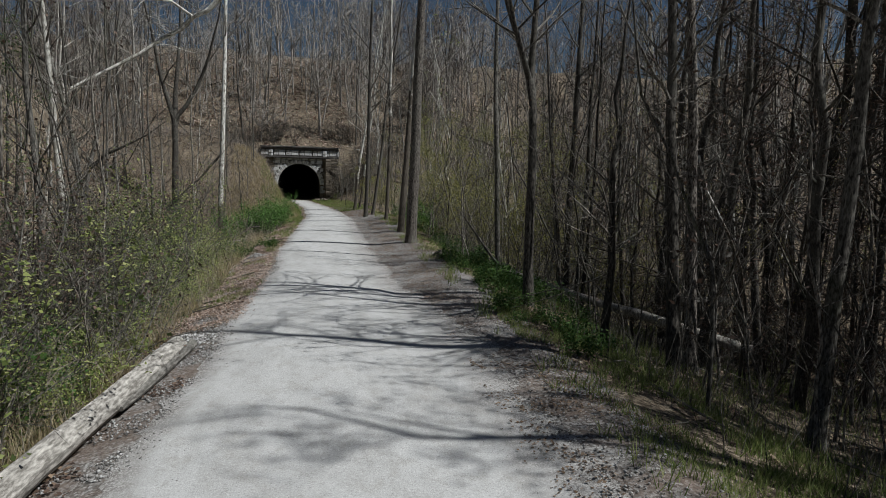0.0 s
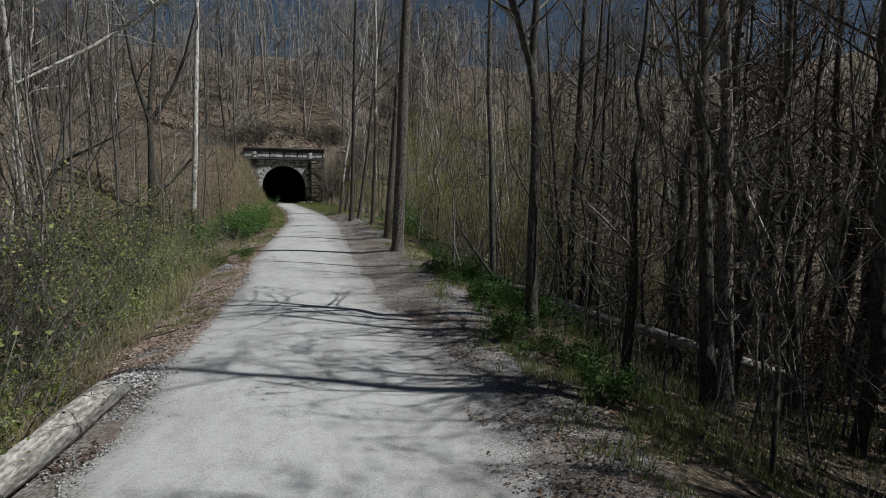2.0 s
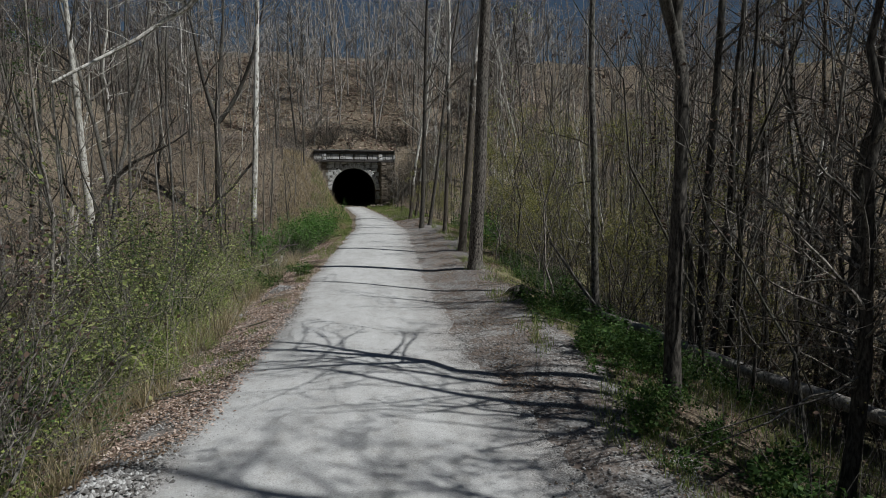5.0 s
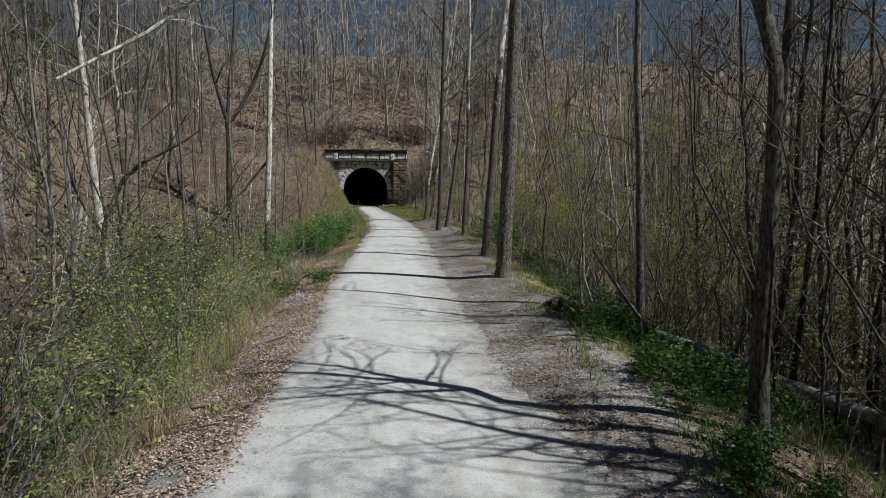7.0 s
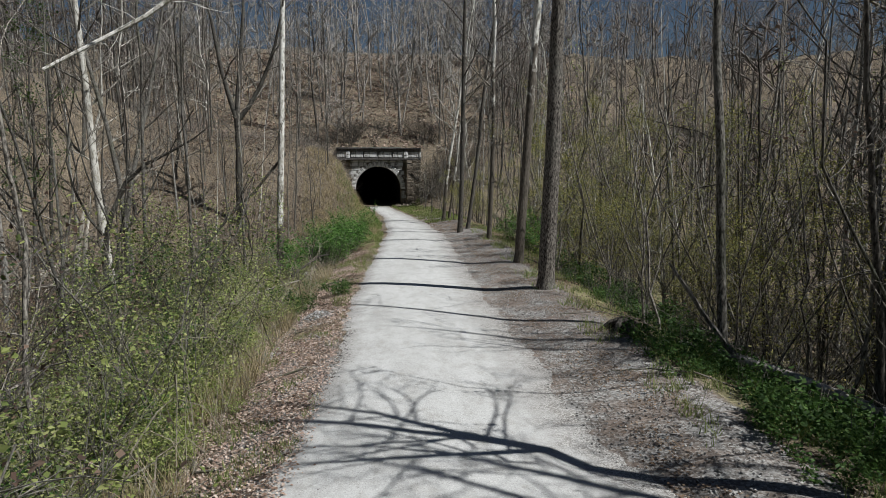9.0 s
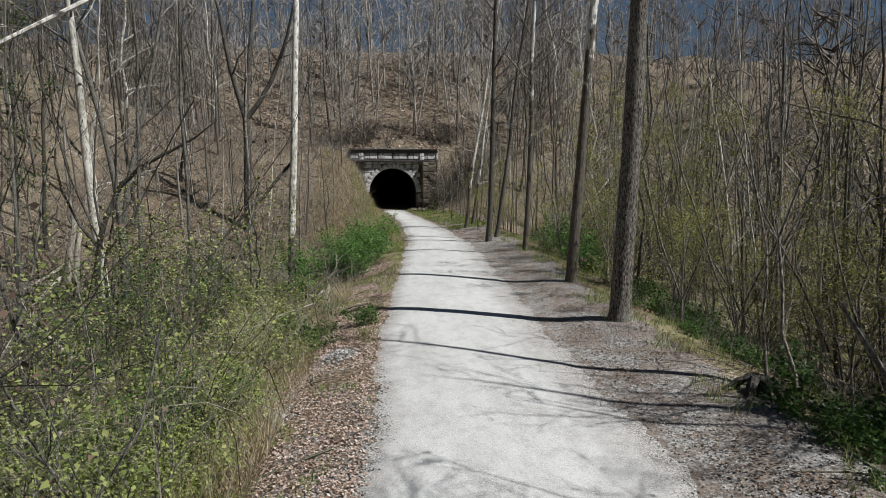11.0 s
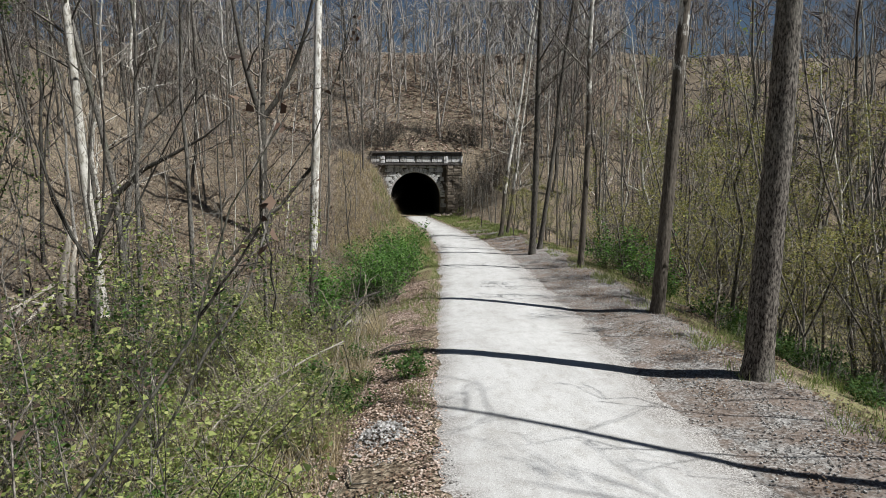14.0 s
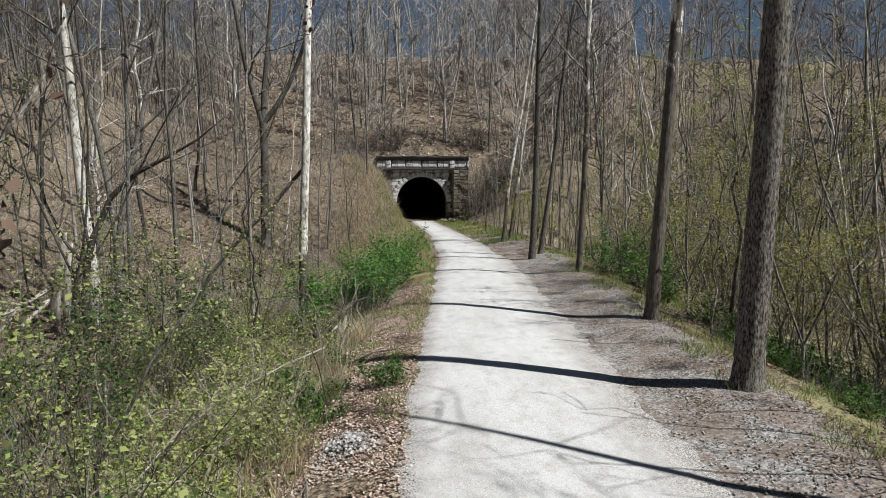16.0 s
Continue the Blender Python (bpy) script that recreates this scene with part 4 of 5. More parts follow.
for x0_, x1_, y0_, y1_, count, lft, rgt, kinds in (
        (6.5, 14, -8, 8, 52, 99, 4.8, (1, 2, 4, 5, 6, 5, 5)), (6.0, 10, -7, 6.5, 20, 99, 4.3, (1, 2, 4, 6, 5)), (5.5, 18, 4, 40, 96, 99, 3.9, (0, 0, 3, 3, 1, 4, 7, 2)), (-14, -1.5, -7, 12, 70, 3.8, 99, (2, 5, 4, 5, 6, 5, 1)),
        (-20, -2, 14, 50, 34, 4.2, 99, (1, 2, 4, 6, 1, 7)), (16, 30, 0, 50, 22, 99, 4, (0, 3, 1, 2)), (6.4, 10, 30, 56, 22, 99, 2.8, (1, 2, 4, 6, 3)),
        (-5, -1, 30, 52, 9, 3.4, 99, (1, 2, 4))):
    made = 0
    for attempt in range(count * 10):
        x, y = rng.uniform(x0_, x1_), rng.uniform(y0_, y1_)
        if made < count and clear_of_path(x, y, lft, rgt) and free(x, y, 0.35):
            made += 1
            taken.append((x, y))
            i = kinds[int(rng.integers(0, len(kinds)))]
            s = rng.uniform(0.6, 1.25)
            m = pose(x, y, gz(x, y) - 0.03, rng.normal(0, 3), rng.normal(0, 3), rng.uniform(0, 360)) @ Matrix.Scale(s, 4)
            if i in used:
                copy_thing(sap[i], m)
            else:
                used.add(i)
                sap[i].matrix_basis = m

# slender pale stems in the cutting before the tunnel
slim = []
for i in range(4):
    rr = np.random.default_rng(600 + i)
    slim.append(make_tree("slender_tree", "slender pale-stemmed young tree in the cutting", 0, 0, 610 + i, rr.uniform(11, 15), rr.uniform(0.09, 0.15), (BARK_TWIG, SYCAMORE, BARK_GREY, BARK_TWIG)[i], BARK_TWIG, group="slender trees",
                          first=0.25, limbs=10, limb_len=1.9, lean=tuple(rr.normal(0.03, 0.05, 2)), wander=0.3, thin=0.007))
rng = np.random.default_rng(31)
used = set()
for x0_, x1_, y0_, y1_, count in ((6.2, 10.5, 27, 57, 34), (-6, -0.8, 26, 56, 15), (-13, -4, 22, 40, 16), (9, 15, 14, 30, 16)):
    for c in range(count):
        x, y = rng.uniform(x0_, x1_), rng.uniform(y0_, y1_)
        i = int(rng.integers(0, 4))
        s = rng.uniform(0.6, 1.1)
        if in_glade(x, y):
            continue
        if x > 0:
            s = min(s, (x - 3.4) / 0.61 / 12.0)
        m = pose(x, y, gz(x, y) - 0.05, rng.normal(0, 2.5), rng.normal(0, 2.5), rng.uniform(0, 360)) @ Matrix.Scale(s, 4)
        if i in used:
            copy_thing(slim[i], m)
        else:
            used.add(i)
            slim[i].matrix_basis = m

# far woods on the hillsides
rng = np.random.default_rng(9)
FAR = 1350
u = rng.uniform(0, 1, FAR)
x = np.where(u < 0.15, rng.uniform(-24, 28, FAR), np.where(u < 0.33, rng.uniform(-45, 55, FAR), np.where(u < 0.66, rng.uniform(-58, -18, FAR), rng.uniform(14, 62, FAR))))
y = np.where(u < 0.15, rng.uniform(60.9, 84, FAR), np.where(u < 0.33, rng.uniform(75, 125, FAR), np.where(u < 0.66, rng.uniform(12, 92, FAR), rng.uniform(-12, 92, FAR))))
h, r = rng.uniform(4, 17, FAR), rng.uniform(0.05, 0.16, FAR)
r = r * (0.35 + 0.65 * h / 17)
base = np.stack([x, y, ground_z(x, y) - 0.3], -1)
way = np.stack([rng.normal(0, 0.075, FAR), rng.normal(0, 0.06, FAR), np.ones(FAR)], -1)
knee = base + way * (h * rng.uniform(0.3, 0.55, FAR))[:, None] + rng.normal(0, 0.28, (FAR, 3))
tip = base + way * h[:, None]
# most stems on the tunnel hill take the pale colour that imitates sun
for sel, mat, lab in (((u >= 0.33) | (u * 1000 % 1 < 0.35), FAR_STEM, "leafless grey-brown trees on the far hillsides"), ((u < 0.33) & (u * 1000 % 1 >= 0.35), FAR_SUNLIT, "leafless trees on the far hillsides, stems painted pale as if sunlit")):
    b, c, d, e = base[sel], knee[sel], tip[sel], r[sel]
    d2 = c + (d - c) * 0.8 + rng.normal(0, 1.1, c.shape) * (1, 1, 0.3)  # a second leader
    me = prism_mesh("far_trees", np.vstack([b, c, c]), np.vstack([c, d, d2]), np.concatenate([e, e * 0.75, e * 0.6]), np.concatenate([e * 0.75, e * 0.15, e * 0.12]), mat)
    tagged(new("far_trees", me), lab, "woods", kind="stuff")
per_tree, per_limb = 13, 3
q = rng.uniform(0.3, 0.97, (FAR, per_tree))
p = base[:, None] + (tip - base)[:, None] * q[..., None]
a = rng.uniform(0, 2 * math.pi, (FAR, per_tree))
w = np.stack([np.cos(a), np.sin(a), rng.uniform(0.2, 1.3, (FAR, per_tree))], -1)
e = p + w * (rng.uniform(1.2, 2.8, (FAR, per_tree)) * (1.25 - q))[..., None]
s0 = p[:, :, None] + (e - p)[:, :, None] * rng.uniform(0.25, 1, (FAR, per_tree, per_limb, 1))
t0 = s0 + units(w[:, :, None] + rng.normal(0, 0.75, (FAR, per_tree, per_limb, 3))) * rng.uniform(0.5, 1.5, (FAR, per_tree, per_limb, 1))
# twigs over the tunnel carry painted sunlight, the valley's sides plain red brown
for sel, mat, where in ((u < 0.25, FAR_SUNLIT, "hill over the tunnel"), (u >= 0.25, BARK_FAR, "valley's sides")):
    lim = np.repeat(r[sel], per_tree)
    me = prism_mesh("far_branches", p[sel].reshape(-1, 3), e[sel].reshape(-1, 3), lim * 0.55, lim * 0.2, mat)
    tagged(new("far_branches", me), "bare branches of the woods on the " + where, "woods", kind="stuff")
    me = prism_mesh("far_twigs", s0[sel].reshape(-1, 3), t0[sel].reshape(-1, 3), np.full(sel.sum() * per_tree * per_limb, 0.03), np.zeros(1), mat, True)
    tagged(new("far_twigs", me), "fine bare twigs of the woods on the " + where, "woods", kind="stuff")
BRUSH = 12000
u = rng.uniform(0, 1, BRUSH)
x = np.where(u < 0.4, rng.uniform(-30, 34, BRUSH), np.where(u < 0.72, rng.uniform(-50, -12, BRUSH), rng.uniform(12, 60, BRUSH)))
y = np.where(u < 0.4, rng.uniform(61, 100, BRUSH), np.where(u < 0.72, rng.uniform(10, 75, BRUSH), rng.uniform(0, 75, BRUSH)))
p = np.stack([x, y, ground_z(x, y) - 0.05], -1)
q = p + np.stack([rng.normal(0, 0.35, BRUSH), rng.normal(0, 0.35, BRUSH), rng.uniform(0.5, 2.6, BRUSH)], -1)
me = prism_mesh("far_brush", p, q, rng.uniform(0.007, 0.02, BRUSH), np.zeros(1), BARK_FAR, True)
tagged(new("far_brush", me), "bare brush and stalks over the hillsides", "brush", kind="stuff")


# ---- dead wood ----
# the old log beside the trail, split along its end
rng = np.random.default_rng(41)
a, b = Vector((-1.47, -7.7, -0.11)), Vector((-0.63, -2.72, -0.05))
length = (b - a).length
log = new("log")
log.matrix_basis = Matrix.Translation(a) @ (b - a).to_track_quat("Z", "Y").to_matrix().to_4x4()
tagged(log, "weathered grey log lying along the trail's edge", "log")
g = Geo()
n = 20
g.tube([(0.012 * math.sin(5 * t), 0.01 * math.sin(3 * t + 1), length * t) for t in np.linspace(0, 1, n)], [0.168 - 0.02 * t + rng.normal(0, 0.004) for t in np.linspace(0, 1, n)], 14, cap=True)
for i in range(n * 14):
    p = g.v[i]
    ang = math.atan2(p[1], p[0])
    f = 1 + 0.06 * math.cos(4 * ang + 0.4) + 0.03 * math.sin(7 * ang + p[2]) - (0.16 if abs(ang - 0.9) < 0.25 else 0)
    g.v[i] = [p[0] * f, p[1] * f, p[2]]
part("trunk", g, DEADWOOD, log)
g = Geo()
slab = Vector((0.17, 0.05, -0.04))
lp = [tuple(log.matrix_basis.inverted() @ (a + (b - a) * t + slab)) for t in np.linspace(0.5, 1.03, 8)]
g.tube(lp, (0.03, 0.05, 0.06, 0.065, 0.07, 0.075, 0.078, 0.075), 8, cap=True)
part("split_slab", g, DEADWOOD, log, "split-off slab of the log")

# the fallen trunk on the low bank and the limb that stands up from it
fallen = thing("fallen_tree", 0, 0, 0, "fallen grey trunk with an upright broken limb on the bank", "fallen tree")
g = Geo()
pts = [np.array(p) for p in ((6.1, 5.0, 0.10), (6.98, 4.15, -0.02), (7.45, 3.3, -0.12), (7.85, 2.5, -0.26), (8.5, 0.95, -0.42), (8.9, 0.1, -0.47), (9.32, -0.66, -0.58), (10.2, -2.2, -0.8))]
g.tube(pts, (0.05, 0.075, 0.08, 0.095, 0.1, 0.115, 0.11, 0.12), 9, cap=True)
part("trunk", g, DEADWOOD, fallen, smooth=True)
g = Geo()
g.tube([(6.98, 4.15, 0.0), (6.55, 4.2, 0.55), (6.15, 4.22, 1.1), (5.85, 4.23, 1.5)], (0.05, 0.04, 0.033, 0.02), 6, cap=True)
twiggy(rng, g, [np.array(p) for p in ((6.98, 4.15, 0.0), (6.4, 4.2, 0.7), (5.85, 4.23, 1.5))], 0.03, 6, 3, 0.8, 0.006)
part("limb", g, DEADWOOD, fallen)
g = Geo()
twiggy(rng, g, pts[2:5], 0.04, 10, 3, 1.1, 0.006)
tagged(part("twig", g, OLDWOOD, fallen), kind="stuff")

# rotten stump and branch pile at the shoulder
stump = thing("stump", 5.55, 5.2, gz(5.55, 5.2) - 0.06, "dark rotten stump with bare roots at the trail's shoulder", "stump")
for i in range(9):
    g = Geo()
    ang = i * 0.7 + rng.normal(0, 0.2)
    w = np.array((math.cos(ang), math.sin(ang), 0))
    ln = rng.uniform(0.25, 0.6)
    g.tube([np.array((0, 0, 0.28)) + w * 0.05, w * ln * 0.4 + np.array((0, 0, 0.22)), w * ln * 0.75 + np.array((0, 0, 0.06)), w * ln + np.array((0, 0, -0.05))], (0.06, 0.045, 0.03, 0.012), 6, cap=True)
    part("root", g, BARK_DARK, stump)
g = Geo()
g.tube([(0, 0, -0.1), (0.02, 0, 0.15), (0.0, 0.03, 0.3)], (0.13, 0.11, 0.06), 9, cap=True)
part("trunk", g, BARK_DARK, stump)

# the bleached snag in the hollow
snag = thing("dead_snag", -11.1, 24.2, gz(-11.1, 24.2), "bleached broken snag with splayed pale roots and limbs", "dead tree")
g = Geo()
g.tube([(0.0, 0, -0.2), (0.06, 0, 0.7), (0.2, 0, 1.7), (0.42, 0, 2.6), (0.56, 0, 3.3)], (0.2, 0.17, 0.14, 0.11, 0.03), 8, cap=True)
g.tube([(0.36, 0.1, -0.2), (0.4, 0.1, 0.9), (0.5, 0.05, 1.9), (0.72, 0.05, 2.9)], (0.13, 0.12, 0.10, 0.03), 7, cap=True)
part("trunk", g, SNAGWOOD, snag, smooth=True)
for q in (((-0.05, 0, 1.3), (-0.9, -0.4, 0.7), (-1.9, -0.8, 0.25), (-2.8, -1.0, 0.15)), ((-0.1, 0, 0.9), (-0.5, -0.6, 0.35), (-0.7, -1.3, -0.05)), ((-0.9, -0.4, 0.7), (-1.1, -0.9, 0.2), (-1.2, -1.4, -0.05)), ((0, 0, 0.7), (-0.9, 0.5, 0.5), (-2.2, 0.8, 0.7))):
    g = Geo()
    g.tube([np.array(p) for p in q], np.linspace(0.085, 0.035, len(q)), 6, cap=True)
    part("limb", g, SNAGWOOD, snag)

# a dead limb caught against the white-barked tree
g = Geo()
pts = [np.array(p) for p in ((-5.1, 18.5, gz(-5.1, 18.5)), (-4.1, 18.4, 0.5), (-3.7, 18.38, 0.98), (-2.95, 18.35, 1.82), (-2.5, 18.38, 2.2), (-2.15, 18.36, 2.66), (-1.6, 18.33, 3.3), (-1.42, 18.33, 3.55))]
g.tube(pts, np.linspace(0.05, 0.055, 8), 6, cap=True)
twiggy(rng, g, pts[:6], 0.04, 10, 4, 1.3, 0.007)
ob = new("dead_limb", g.mesh("dead_limb", BARK_DARK))
tagged(ob, "dark dead limb leaning against the white-barked tree", "branch")

# a dark tree whose stem arches low over the hollow
arching = thing("arching_tree", -8.95, 22.0, gz(-8.95, 22.0), "dark crooked tree arching low over the hollow", "tree")
base_z = gz(-8.95, 22.0)
g = Geo()
stem = [np.array((x + 8.95, y - 22.0, z - base_z)) for x, y, z in ((-8.98, 22, base_z - 0.3), (-9.0, 22, -0.6), (-8.85, 22, 0.5), (-8.62, 22, 1.25), (-8.05, 22, 2.45), (-7.2, 21.9, 3.2), (-6.24, 21.8, 3.68), (-5.3, 21.7, 4.2), (-4.4, 21.6, 4.9))]
g.tube(stem, (0.13, 0.12, 0.11, 0.10, 0.09, 0.075, 0.055, 0.035, 0.012), 8)
part("trunk", g, BARK_DARK, arching, smooth=True)
for q, r in ((((-8.95, 22, 0.3), (-9.5, 22, 1.05), (-10.02, 22, 2.25), (-10.2, 22, 3.3), (-10.0, 22, 4.8), (-9.7, 22, 6.2)), 0.06), (((-8.8, 22, 0.9), (-9.0, 22.1, 2.2), (-8.9, 22.2, 4.0), (-8.6, 22.2, 6.0)), 0.05)):
    g = Geo()
    q = [np.array((x + 8.95, y - 22.0, z - base_z)) for x, y, z in q]
    g.tube(q, np.linspace(r, 0.012, len(q)), 6)
    twiggy(rng, g, q[1:], 0.03, 9, 4, 1.4, 0.007)
    part("limb", g, BARK_DARK, arching)
g = Geo()
twiggy(rng, g, stem[4:], 0.05, 16, 4, 1.7, 0.007)
part("crown", g, BARK_DARK, arching)

# broken white stems among the dark trunks, and two old boards nailed there
for nm, pts, r in (("broken_stem", ((7.3, -3.9, 3.0), (7.6, -3.75, 2.45), (8.15, -3.65, 1.75), (8.5, -3.6, 1.15), (8.75, -3.5, 0.4), (8.8, -3.45, -0.5), (8.75, -3.45, -1.5)), 0.026),
                   ("broken_stem", ((8.7, -3.3, 1.25), (8.35, -3.15, 0.55), (8.0, -3.05, -0.2), (7.8, -3.0, -1.0), (7.75, -3.0, -1.35)), 0.024)):
    g = Geo()
    g.tube([np.array(p) for p in pts], np.linspace(r * 0.7, r * 1.1, len(pts)), 6, cap=True)
    twiggy(rng, g, [np.array(p) for p in pts[:4]], 0.014, 5, 3, 0.9, 0.005)
    tagged(new(nm, g.mesh(nm, BIRCH)), "broken white stem leaning among dark trunks", "branch", "broken stems")
frame_x, frame_y = 9.9, -0.9
boards = thing("board_stand", frame_x, frame_y, gz(frame_x, frame_y), "old grey boards nailed across thin posts in the wood", "wooden stand")
for px in (-0.55, 0.55):
    g = Geo()
    g.tube([(px - 0.08, 0, -0.2), (px - 0.03, 0, 1.4), (px, 0, 2.75)], (0.035, 0.032, 0.028), 6, cap=True)
    part("post", g, OLDWOOD, boards)
for zz, w in ((1.62, 1.5), (2.62, 0.95)):
    g = Geo()
    g.box(pose(0.1, -0.05, zz, 0, 1.5, 2), w, 0.035, 0.11)
    part("board", g, DEADWOOD, boards)

# sticks lying about
g = Geo()
for i in range(420):
    if i % 2:
        y, d = rng.uniform(-9, 30), rng.uniform(3.2, 14)
    else:
        y, d = rng.uniform(-7, 35), -rng.uniform(2.4, 14)
    x = float(centre(y)) + d
    ln = rng.uniform(0.4, 2.2) * (1.5 if rng.uniform() < 0.1 else 1)
    ang = rng.uniform(0, 6.28)
    q = []
    for t in np.linspace(-0.5, 0.5, 4):
        px, py = x + math.cos(ang) * ln * t + rng.normal(0, 0.04), y + math.sin(ang) * ln * t + rng.normal(0, 0.04)
        q.append((px, py, gz(px, py) + 0.03 + rng.uniform(0, 0.07)))
    r = rng.uniform(0.006, 0.022)
    g.tube([np.array(p) for p in q], (r, r, r * 0.8, r * 0.4), 4)
tagged(new("fallen_sticks", g.mesh("fallen_sticks", OLDWOOD)), "scattered dead sticks on the woodland floor", "sticks", kind="stuff")


# ---- shrubs and brush ----
def shrub(seed, height, stems, spread, leaf, per, size, bark_m, name, label, category="shrub", group="", subs=4, twigs=4):
    rr = np.random.default_rng(seed)
    g, ends = Geo(), []
    for i in range(stems):
        ang = rr.uniform(0, 6.28)
        way = (math.cos(ang) * spread, math.sin(ang) * spread, 1.0)
        p = (rr.normal(0, 0.12), rr.normal(0, 0.12), -0.06)
        pts = curve_out(rr, p, way, height * rr.uniform(0.6, 1.15), 5, 0.35, -0.15)
        r = rr.uniform(0.006, 0.014)
        g.tube(pts, np.linspace(r, 0.004, 6), 4)
        ends += twiggy(rr, g, pts, r, subs, twigs, height * 0.38, 0.004)
    ob = thing(name, 0, 0, 0, label, category, group)
    part("branchwork", g, bark_m, ob)
    if leaf:
        part("foliage", leaves_at(rr, ends, per, size, 0.07, leaf), leaf, ob)
    return ob


def scatter(protos, spots_, smin=0.7, smax=1.2, seed=1):
    rr = np.random.default_rng(seed)
    fresh = set()
    for x, y in spots_:
        i = int(rr.integers(0, len(protos)))
        m = pose(x, y, gz(x, y) - 0.02, rr.normal(0, 3), rr.normal(0, 3), rr.uniform(0, 360)) @ Matrix.Scale(rr.uniform(smin, smax), 4)
        if i in fresh:
            copy_thing(protos[i], m)
        else:
            fresh.add(i)
            protos[i].matrix_basis = m
    for i, ob in enumerate(protos):
        if i not in fresh:
            for o in (*ob.children_recursive, ob):
                bpy.data.objects.remove(o)


def spread_spots(seed, count, gap, y0, y1, d0, d1):
    rr = np.random.default_rng(seed)
    out = []
    for attempt in range(count * 15):
        y, d = rr.uniform(y0, y1), rr.uniform(d0, d1)
        x = float(centre(y)) + d
        if len(out) < count and not in_glade(x, y) and all((x - p) ** 2 + (y - q) ** 2 > gap * gap for p, q in out):
            out.append((x, y))
    return out


honey = [shrub(500 + i, 1.5, 16, 0.55, LEAF_BRIGHT, 5, 0.085, BARK_TWIG, "green_bush", "dense bright-green honeysuckle bush on the grassy bank", "bush", "green bushes") for i in range(2)]
scatter(honey, spread_spots(61, 15, 0.6, 17.5, 27, -4.6, -2.6) + [(8.0, 18.5), (8.3, 20.5), (7.9, 22.3), (8.8, 23.5)], 0.7, 1.15, 2)
low = [shrub(510 + i, 0.55, 8, 0.8, LEAF_LOW, 5, 0.07, LEAF_GREEN, "leafy_plant", "low clump of green leafy plants on the bank", "plant", "leafy plants", 4, 3) for i in range(2)]
scatter(low, spread_spots(62, 46, 0.34, -0.2, 4.8, 3.3, 5.8) + spread_spots(63, 8, 0.5, 9, 13.5, -3.4, -2.0) + spread_spots(64, 10, 0.5, -5, -1.0, 3.2, 4.6) + spread_spots(68, 40, 0.5, 5, 17, 4.2, 8.0), 0.6, 1.2, 3)
brush = [shrub(520, 1.8, 11, 0.5, LEAF_GREEN, 7, 0.058, BARK_STRAW, "brush_shrub", "tangled shrub with new green leaves on the bank", "shrub", "bank shrubs"),
         shrub(521, 1.5, 12, 0.7, LEAF_GREEN, 8, 0.055, BARK_STRAW, "brush_shrub", "spreading shrub with small green leaves", "shrub", "bank shrubs"),
         shrub(522, 1.9, 12, 0.6, None, 0, 0, BARK_STRAW, "brush_shrub", "leafless tangle of thin brown stems", "shrub", "bank shrubs", 7, 5),
         shrub(523, 1.6, 10, 0.6, LEAF_BUD, 6, 0.05, BARK_TWIG, "brush_shrub", "thin shrub in yellow-green spring bud", "shrub", "bank shrubs"),
         shrub(525, 2.3, 9, 0.4, None, 0, 0, BARK_GREY, "brush_shrub", "tall leafless tangle of grey stems", "shrub", "bank shrubs", 8, 6),
         shrub(524, 2.1, 10, 0.45, LEAF_RED, 2, 0.05, BARK_DARK, "brush_shrub", "twiggy shrub with clinging red-brown dead leaves", "shrub", "bank shrubs")]
zone = [q for q in spread_spots(65, 92, 0.7, -7.5, 14, -9.0, -3.1) if not (-3 < q[1] < 9 and q[0] - float(centre(q[1])) > -4.3)]
scatter(brush[:4], [q for q in zone if q[1] > 3][::2] + spread_spots(66, 20, 1.0, 12, 34, -7.5, -4.2), 0.6, 1.05, 4)
scatter(brush[4:] + [shrub(526, 1.9, 12, 0.6, LEAF_RED, 1, 0.045, BARK_TWIG, "brush_shrub", "thicket of thin brown stems with a few dead leaves", "shrub", "bank shrubs", 6, 5), shrub(527, 1.3, 10, 0.7, LEAF_GREEN, 4, 0.045, BARK_TWIG, "brush_shrub", "low thin shrub with a few green leaves", "shrub", "bank shrubs")], [q for q in zone if q[1] <= 0.5] + spread_spots(76, 22, 0.6, -8, 1, -8, -3.6) + spread_spots(75, 18, 1.1, -20, -8, -10, -4.2), 0.7, 1.15, 8)
leafy = [shrub(550 + i, 1.5, 9, 0.75, (LEAF_GREEN, LEAF_GREEN)[i], 9, 0.052, BARK_STRAW, "brush_shrub", ("low leafy shrub with small yellow-green leaves", "low spreading shrub with bright lime-green leaves")[i], "shrub", "bank shrubs") for i in range(2)]
scatter(leafy, spread_spots(69, 46, 0.5, -1.5, 8, -7.0, -2.9) + spread_spots(70, 12, 0.9, 8, 18, -7.5, -3.2), 0.45, 0.8, 7)
budding = [shrub(540 + i, 1.9, 9, 0.5, (LEAF_BUD, None)[i], 9, 0.045, BARK_TWIG, "brush_shrub", ("open shrub in yellow spring bud under the trees", "thin leafless shrub under the trees")[i], "shrub", "shrubs under the trees") for i in range(2)]
scatter(budding, spread_spots(67, 84, 0.9, 3, 30, 5.4, 12.5), 0.7, 1.25, 6)
ever = [shrub(530, 2.4, 9, 0.35, LEAF_DARK, 3, 0.08, BARK_DARK, "evergreen_shrub", "upright shrub with dark glossy green leaves", "shrub", "dark green shrubs")]
